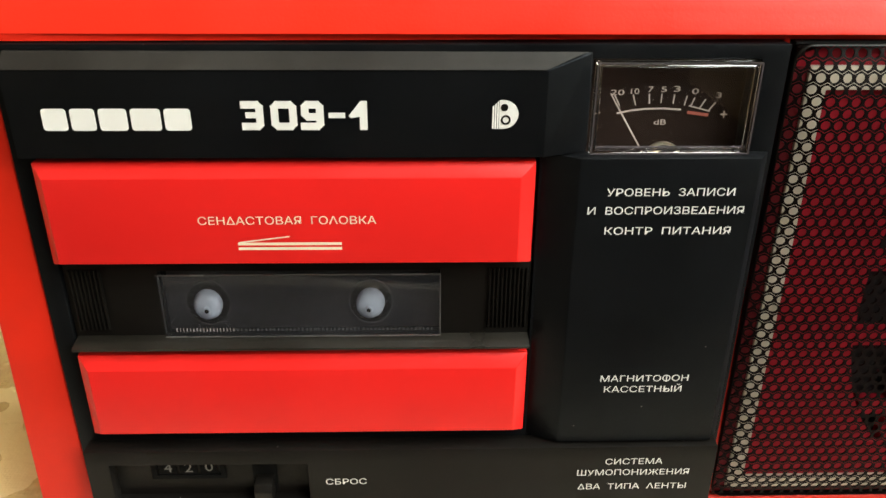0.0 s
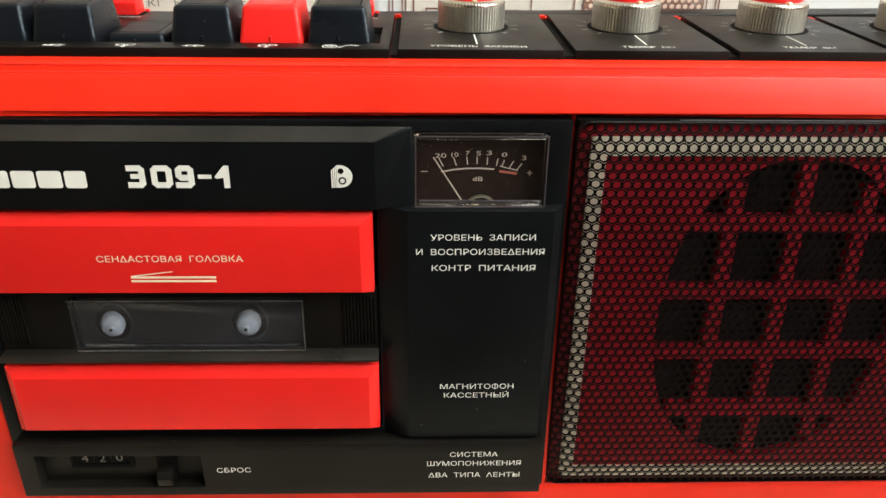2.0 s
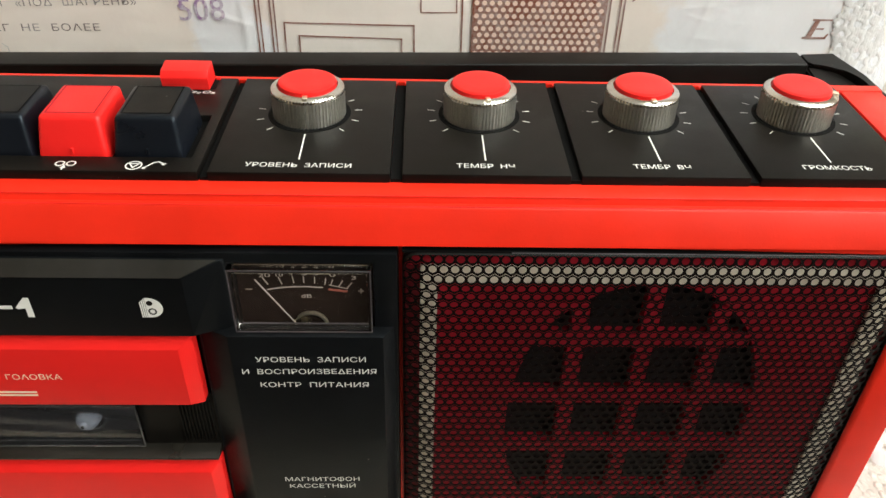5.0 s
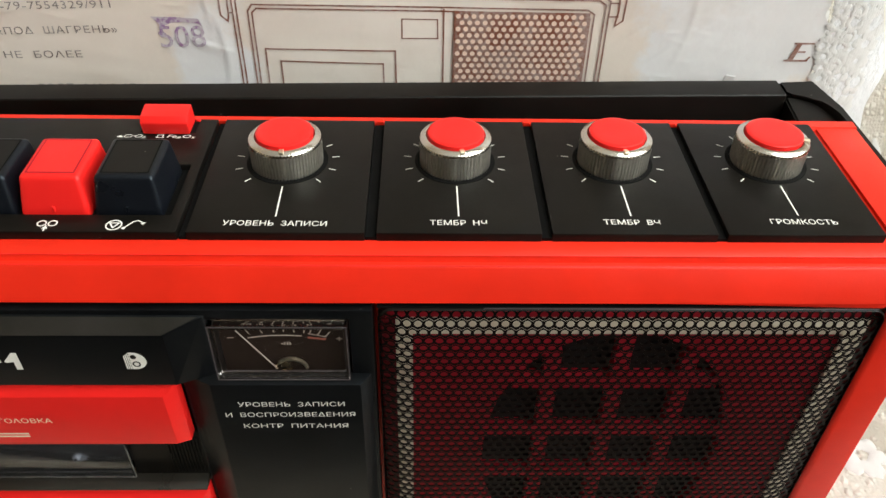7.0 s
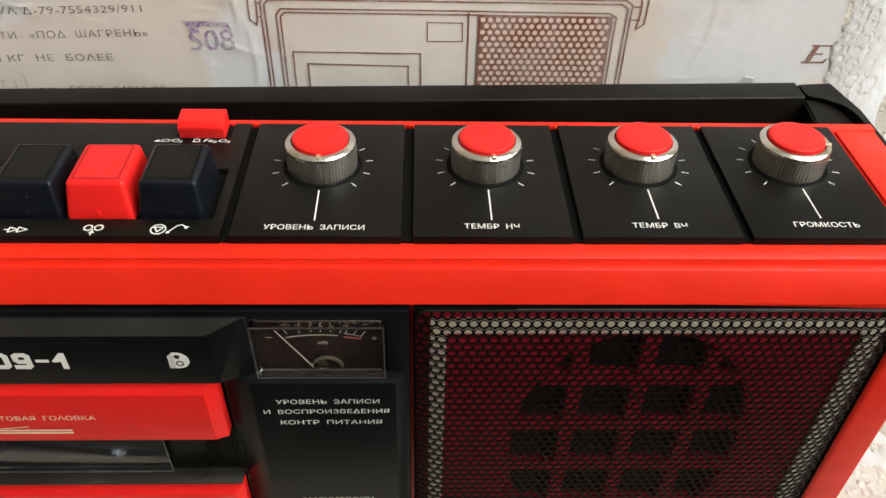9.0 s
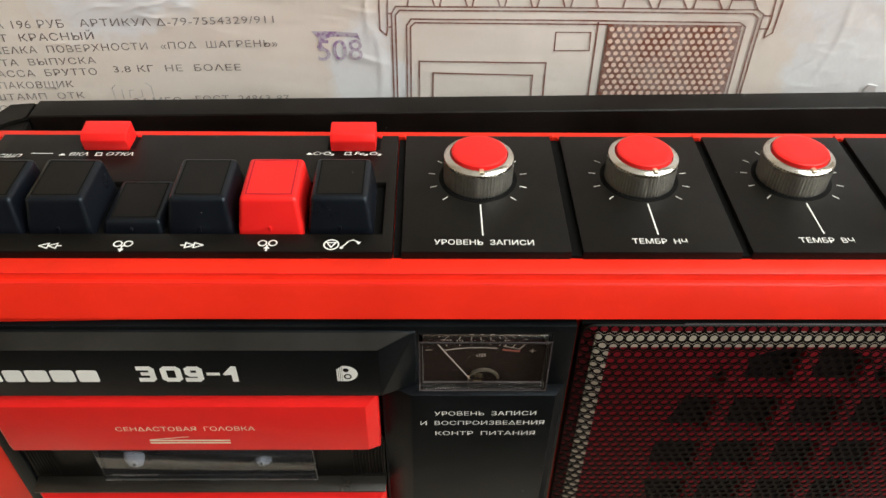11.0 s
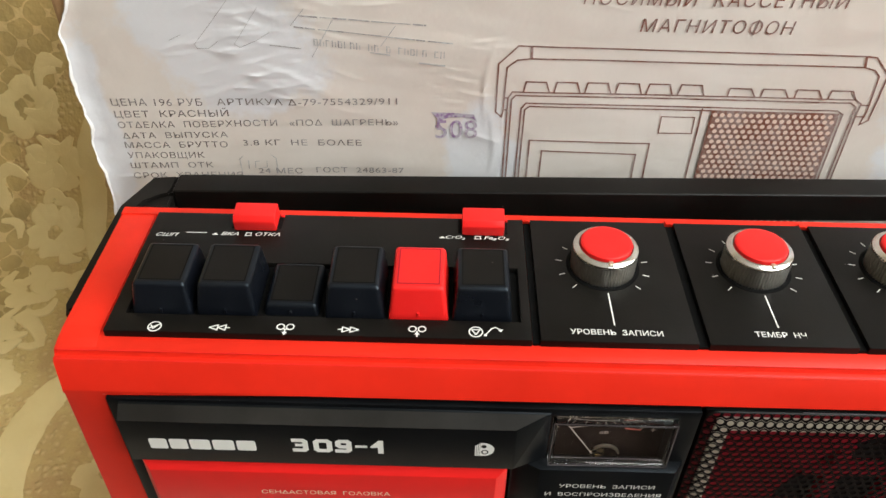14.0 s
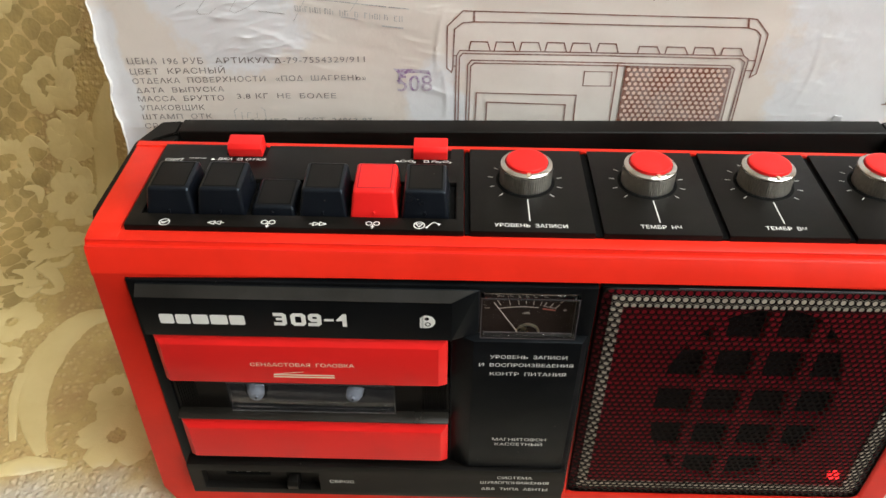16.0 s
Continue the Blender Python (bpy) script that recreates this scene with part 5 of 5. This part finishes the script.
    part("window_scale", flat_shapes([[(-69.5 + i * 0.9, 77.5), (-69.2 + i * 0.9, 77.5), (-69.2 + i * 0.9, 78.5), (-69.5 + i * 0.9, 78.5)] for i in range(18)], "front", 0.5), METER_INK, door)
    part("window_scale", flat_shapes([[(-53.2 + i * 1.1, 77.6), (-52.7 + i * 1.1, 77.6), (-52.7 + i * 1.1, 78.3), (-53.2 + i * 1.1, 78.3)] for i in range(49)], "front", 0.5), DIM_INK, door)
    # thin pale strips: highlights painted along the window's clear moulded rim
    for b in ((-72.5, 2.4, 95.3, 95.55), (2.2, 2.5, 76.8, 95.2), (-72.2, 2.2, 76.5, 76.8)):
        part("window_highlight", box(b[0], b[1], -1.9, -1.5, b[2], b[3]), RIM_PALE, door)
    part("cassette", box(-72, 2, 4.9, 12.2, 76.6, 95.4, 0.3, 1), CASSETTE_GREY, door, "smoky grey cassette behind the window")
    for x in (-60.7, -17.2):
        sp = part("spindle", lathe([(3.8, 4.6), (3.75, 3.2), (3.3, 2.1), (2.4, 1.5), (1.2, 1.2)], x, 0, 83.8, 28, "y"), WHITE_PLASTIC, door, "white reel spindle", True)
        part("spindle_tip", lathe([(1.1, 1.4), (1.1, 0.8), (0.9, 0.5), (0.6, 0.5)], x, 0, 83.6, 18, "y"), WHITE_PLASTIC, sp, "", True)
        part("spindle_hole", lathe([(0.6, 0.55), (0.6, 0.42)], x, 0, 83.6, 14, "y"), BLACK_DEEP, sp)
        part("hub_ring", lathe([(5.9, 4.86), (5.9, 4.7), (5.6, 4.68)], x, 0, 83.8, 40, "y"), BLACK_DEEP, sp, "", True)
        part("hub_edge", lathe([(6.0, 4.7), (6.0, 4.4), (5.7, 4.4), (5.7, 4.7)], x, 0, 83.8, 40, "y"), RIM_PALE, sp, "", True)


def meter():
    m = part("level_meter", holed((38.8, 40.0, 76.9, 78.0), (129.0, 130.1, 150.4, 151.6), {(1, 1)}, -3.6, -0.8, "y", 0.2), PERSPEX, REC, "level meter with brown-black dial under clear plastic", True)
    m.visible_shadow = False
    pane = part("meter_window", box(40.05, 76.85, -3.5, -2.5, 130.15, 150.35, 0.1, 1), PERSPEX, m)
    pane.visible_shadow = False
    # pale strips painting the bright outlines of the clear cover
    for e in ((38.85, 39.2, 129.1, 151.5), (77.6, 77.95, 129.1, 151.5), (39.3, 77.5, 129.1, 129.45), (39.3, 77.5, 151.1, 151.5), (40.2, 76.8, 130.0, 130.35)):
        part("cover_highlight", box(e[0], e[1], *((-0.75, -0.5) if e[2] == 130.0 else (-3.85, -3.68)), e[2], e[3]), EDGE, m)
    dial = part("dial", box(38.5, 78.3, 6.7, 8.0, 121.1, 151.7), METER_FACE, m)
    lv = 6.62
    for s, a, b, z in (("20", 44.7, 48.5, 141.0), ("10", 49.7, 52.2, 141.3), ("7", 54.0, 55.7, 141.8), ("5", 57.3, 59.1, 141.8), ("3", 60.4, 62.5, 141.9), ("0", 65.1, 67.2, 141.3), ("3", 71.3, 73.1, 140.3), ("dB", 56.4, 59.9, 133.4)):
        lettering(s, dial, METER_INK, "front", lv, a + 0.2, b - 0.2, z + 0.3, 1.4, 0.0, 0.0, "scale_figure")
    arc = [(47.0, 136.7), (50.5, 137.4), (54.1, 137.8), (58.5, 137.9), (63.0, 137.6)]
    red = [(65.0, 136.9), (70.0, 136.2)]
    printed(stroke(arc, 0.45), dial, METER_INK, "front", lv, "scale_arc")
    printed(stroke(red, 0.8), dial, METER_RED, "front", lv, "red_zone")
    ticks = []
    for x0, z0, x1, z1 in ((46.0, 141.2, 47.4, 138.6), (50.6, 141.4, 51.4, 138.8), (54.6, 141.6, 54.9, 139.2), (57.8, 141.6, 57.8, 139.4), (61.0, 141.4, 60.9, 139.2), (64.2, 141.0, 63.8, 138.8), (66.2, 140.6, 65.5, 138.6), (69.0, 140.2, 67.8, 138.0), (71.6, 139.4, 70.0, 137.2)):
        ticks += stroke([(x0, z0), (x1, z1)], 0.3)
    ticks += stroke([(65.0, 138.6), (70.4, 137.2)], 0.3) + stroke([(40.8, 136.8), (42.6, 136.8)], 0.3) + stroke([(73.4, 136.4), (75.0, 136.4)], 0.3) + stroke([(74.2, 135.6), (74.2, 137.2)], 0.3)
    printed(ticks, dial, METER_INK, "front", lv, "scale_tick")
    part("needle", prism(stroke([(44.4, 142.2), (54.8, 125.6)], 0.3)[0], "y", 4.2, 4.4), METER_INK, m, "white needle")
    piv = part("pivot", prism([(59.2 + r * math.cos(radians(a)), 124.6 + r * math.sin(radians(a))) for r, way in ((4.4, 1), (5.1, -1)) for a in range(10, 171, 10)[::way]], "y", 4.4, 5.4), PALE_BRASS, m, "pale brass pivot arm", True)
    part("pivot_spring", lathe([(2.6, 5.6), (2.6, 4.6), (1.9, 4.3), (0.8, 4.2)], 56.6, 0, 125.6, 24, "y"), BRASS, piv, "brass pivot spring", True)
    part("pivot_bridge", box(55.5, 64.5, 3.2, 3.7, 122.4, 123.6, 0.2, 1), BRASS, piv)


def speaker():
    X0, X1, Z0, Z1 = 87.0, 232.4, 16.6, 155.0
    sp = part("speaker_board", elliptic_hole(X0, X1, Z0, Z1, 159.6, 84.6, 39.8, 57.8, 2.4), BOARD, REC, "dark red speaker board with a grid of black openings")
    part("speaker_cloth", box(X0, X1, 6.4, 7.4, Z0, Z1), CONE, sp)
    for x in (139.0, 160.2, 181.2):
        h = 58.6 * math.sqrt(max(0, 1 - ((x - 159.6) / 39.8) ** 2))
        part("grid_bar", box(x - 2.5, x + 2.5, 2.5, 6.3, 84.6 - h, 84.6 + h), BOARD, sp)
    for z in (120.6, 96.0, 72.2, 47.8):
        w = 40.8 * math.sqrt(max(0, 1 - ((z - 84.6) / 59) ** 2))
        part("grid_bar", box(159.6 - w, 159.6 + w, 2.46, 6.2, z - 2.6, z + 2.6), BOARD, sp)
    xs, zs = (91.4, 96.4, 223.4, 229.6), (18.9, 23.2, 143.8, 149.8)
    part("gasket", holed(xs, zs, {(1, 1)}, 1.0, 2.3, "y", 0.4), GASKET, sp, "cream foam strip", True)
    # shade along the board's edge, painted as dark maroon strips
    part("margin_shade", holed((87.2, 91.1, 229.9, 232.3), (16.8, 18.4, 149.4), {(1, 1)}, 1.7, 2.2), MARGIN, sp, "dark maroon strips painting the shade at the board's edge")
    part("lamp", lathe([(3.2, 2.4), (3.2, 1.4), (2.6, 0.7), (1.2, 0.3)], 216.6, 0, 32.2, 20, "y"), LED, sp, "small red indicator lamp", True)


def elliptic_hole(x0, x1, z0, z1, cx, cz, rx, rz, y):
    bm = bmesh.new()
    n = 72
    inner, outer = [], []
    for i in range(n):
        a = 2 * math.pi * (i + 0.5) / n
        c, s = math.cos(a), math.sin(a)
        e = 2 / 2.25
        inner.append(bm.verts.new((cx + rx * math.copysign(abs(c) ** e, c), y, cz + rz * math.copysign(abs(s) ** e, s))))
        k = min((x1 - cx if c > 0 else x0 - cx) / c, (z1 - cz if s > 0 else z0 - cz) / s)
        outer.append(bm.verts.new((cx + k * c, y, cz + k * s)))
    for i in range(n):
        bm.faces.new((inner[i], inner[(i + 1) % n], outer[(i + 1) % n], outer[i]))
    r = bmesh.ops.extrude_face_region(bm, geom=list(bm.faces))
    for g in r["geom"]:
        if isinstance(g, bmesh.types.BMVert):
            g.co.y += 3.6
    return bm


def perforated(x0, x1, z0, z1):
    """Perforated steel sheet: hexagonal cells, each with a round hole, its margin rolled back."""
    px, pz, rad, n = 3.11, 2.865, 1.17, 12
    slope, face = 11.0, -2.6

    def depth(x, z):
        # flat in the middle, leaning back towards its edges
        dx, dz = max(x0 + slope - x, x - (x1 - slope), 0), max(z0 + slope - z, z - (z1 - slope), 0)
        d = min(math.hypot(dx, dz), slope)
        return face + 2.9 * (d / slope) ** 1.3

    verts, faces = [], []
    hexdir = [(math.cos(radians(30 * k)), math.sin(radians(30 * k))) for k in range(n)]
    rows = int((z1 - z0) / pz) - 1
    for j in range(-1, rows + 3):
        z = z1 - 2.1 - j * pz
        if z < z0 - 0.9:
            break
        x = x0 + (2.2 if j % 2 else 0.65)
        while x < x1 + 0.8:
            b = len(verts)
            for k, (c, s) in enumerate(hexdir):
                u, v = min(max(x + rad * c, x0 + 0.45), x1 - 0.45), min(max(z + rad * s, z0 + 0.45), z1 - 0.45)
                verts.append((u, depth(u, v), v))
            for k, (c, s) in enumerate(hexdir):
                verts.append((verts[b + k][0], verts[b + k][1] + 0.4, verts[b + k][2]))
            for k, (c, s) in enumerate(hexdir):
                # outline of the hexagonal cell, with corners upward
                ap = px / 2
                ang = 30 * k
                near = round(ang / 60) * 60
                lim = ap / math.cos(radians(ang - near))
                u, v = x + lim * c, z + min(1, pz / (px * 0.8660)) * lim * s
                u, v = min(max(u, x0 + 0.4), x1 - 0.4), min(max(v, z0 + 0.4), z1 - 0.4)
                verts.append((u, depth(u, v), v))
            for k in range(n):
                k2 = (k + 1) % n
                faces.append((b + k, b + k2, b + n + k2, b + n + k))
                faces.append((b + 2 * n + k, b + 2 * n + k2, b + k2, b + k))
            x += px
    me = bpy.data.meshes.new("grille")
    me.from_pydata([tuple(c * MM for c in v) for v in verts], [], faces)
    me.materials.append(GRILLE)
    me.update()
    ob = new("grille", me)
    ob.parent = REC
    tagged(ob, "black perforated steel speaker grille")
    # rolled rim
    rim = bmesh.new()
    loops = []
    for inset, y in ((0.0, 3.2), (0.0, 0.6), (0.06, 0.1), (0.2, -0.25), (0.45, -0.45)):
        loops.append([rim.verts.new((u, y, v)) for u, v in rounded(x0 + inset, x1 - inset, z0 + inset, z1 - inset, 4.5 - inset, 6)])
    for a, b in zip(loops, loops[1:]):
        for i in range(len(a)):
            rim.faces.new((a[i], a[(i + 1) % len(a)], b[(i + 1) % len(a)], b[i]))
    part("grille_rim", rim, BLACK, ob, "", True)
    # the upper edge's highlight, painted as a thin pale strip
    part("grille_highlight", box(x0 + 30, x1 - 3, -0.35, 0.15, z1 + 0.05, z1 + 0.3, 0.08, 1), EDGE, ob, "pale strip painting the highlight on the upper edge")
    # black strip added to paint the dark gap above the grille
    part("gap_fill", box(x0, x1, 0.2, 2.2, z1 - 0.1, z1 + 0.4), BLACK_DEEP, ob)


case()
handle()
key_plate()
keys()
switches()
knobs()
front_module()
meter()
speaker()
perforated(86.4, 232.4, 16.3, 155.2)
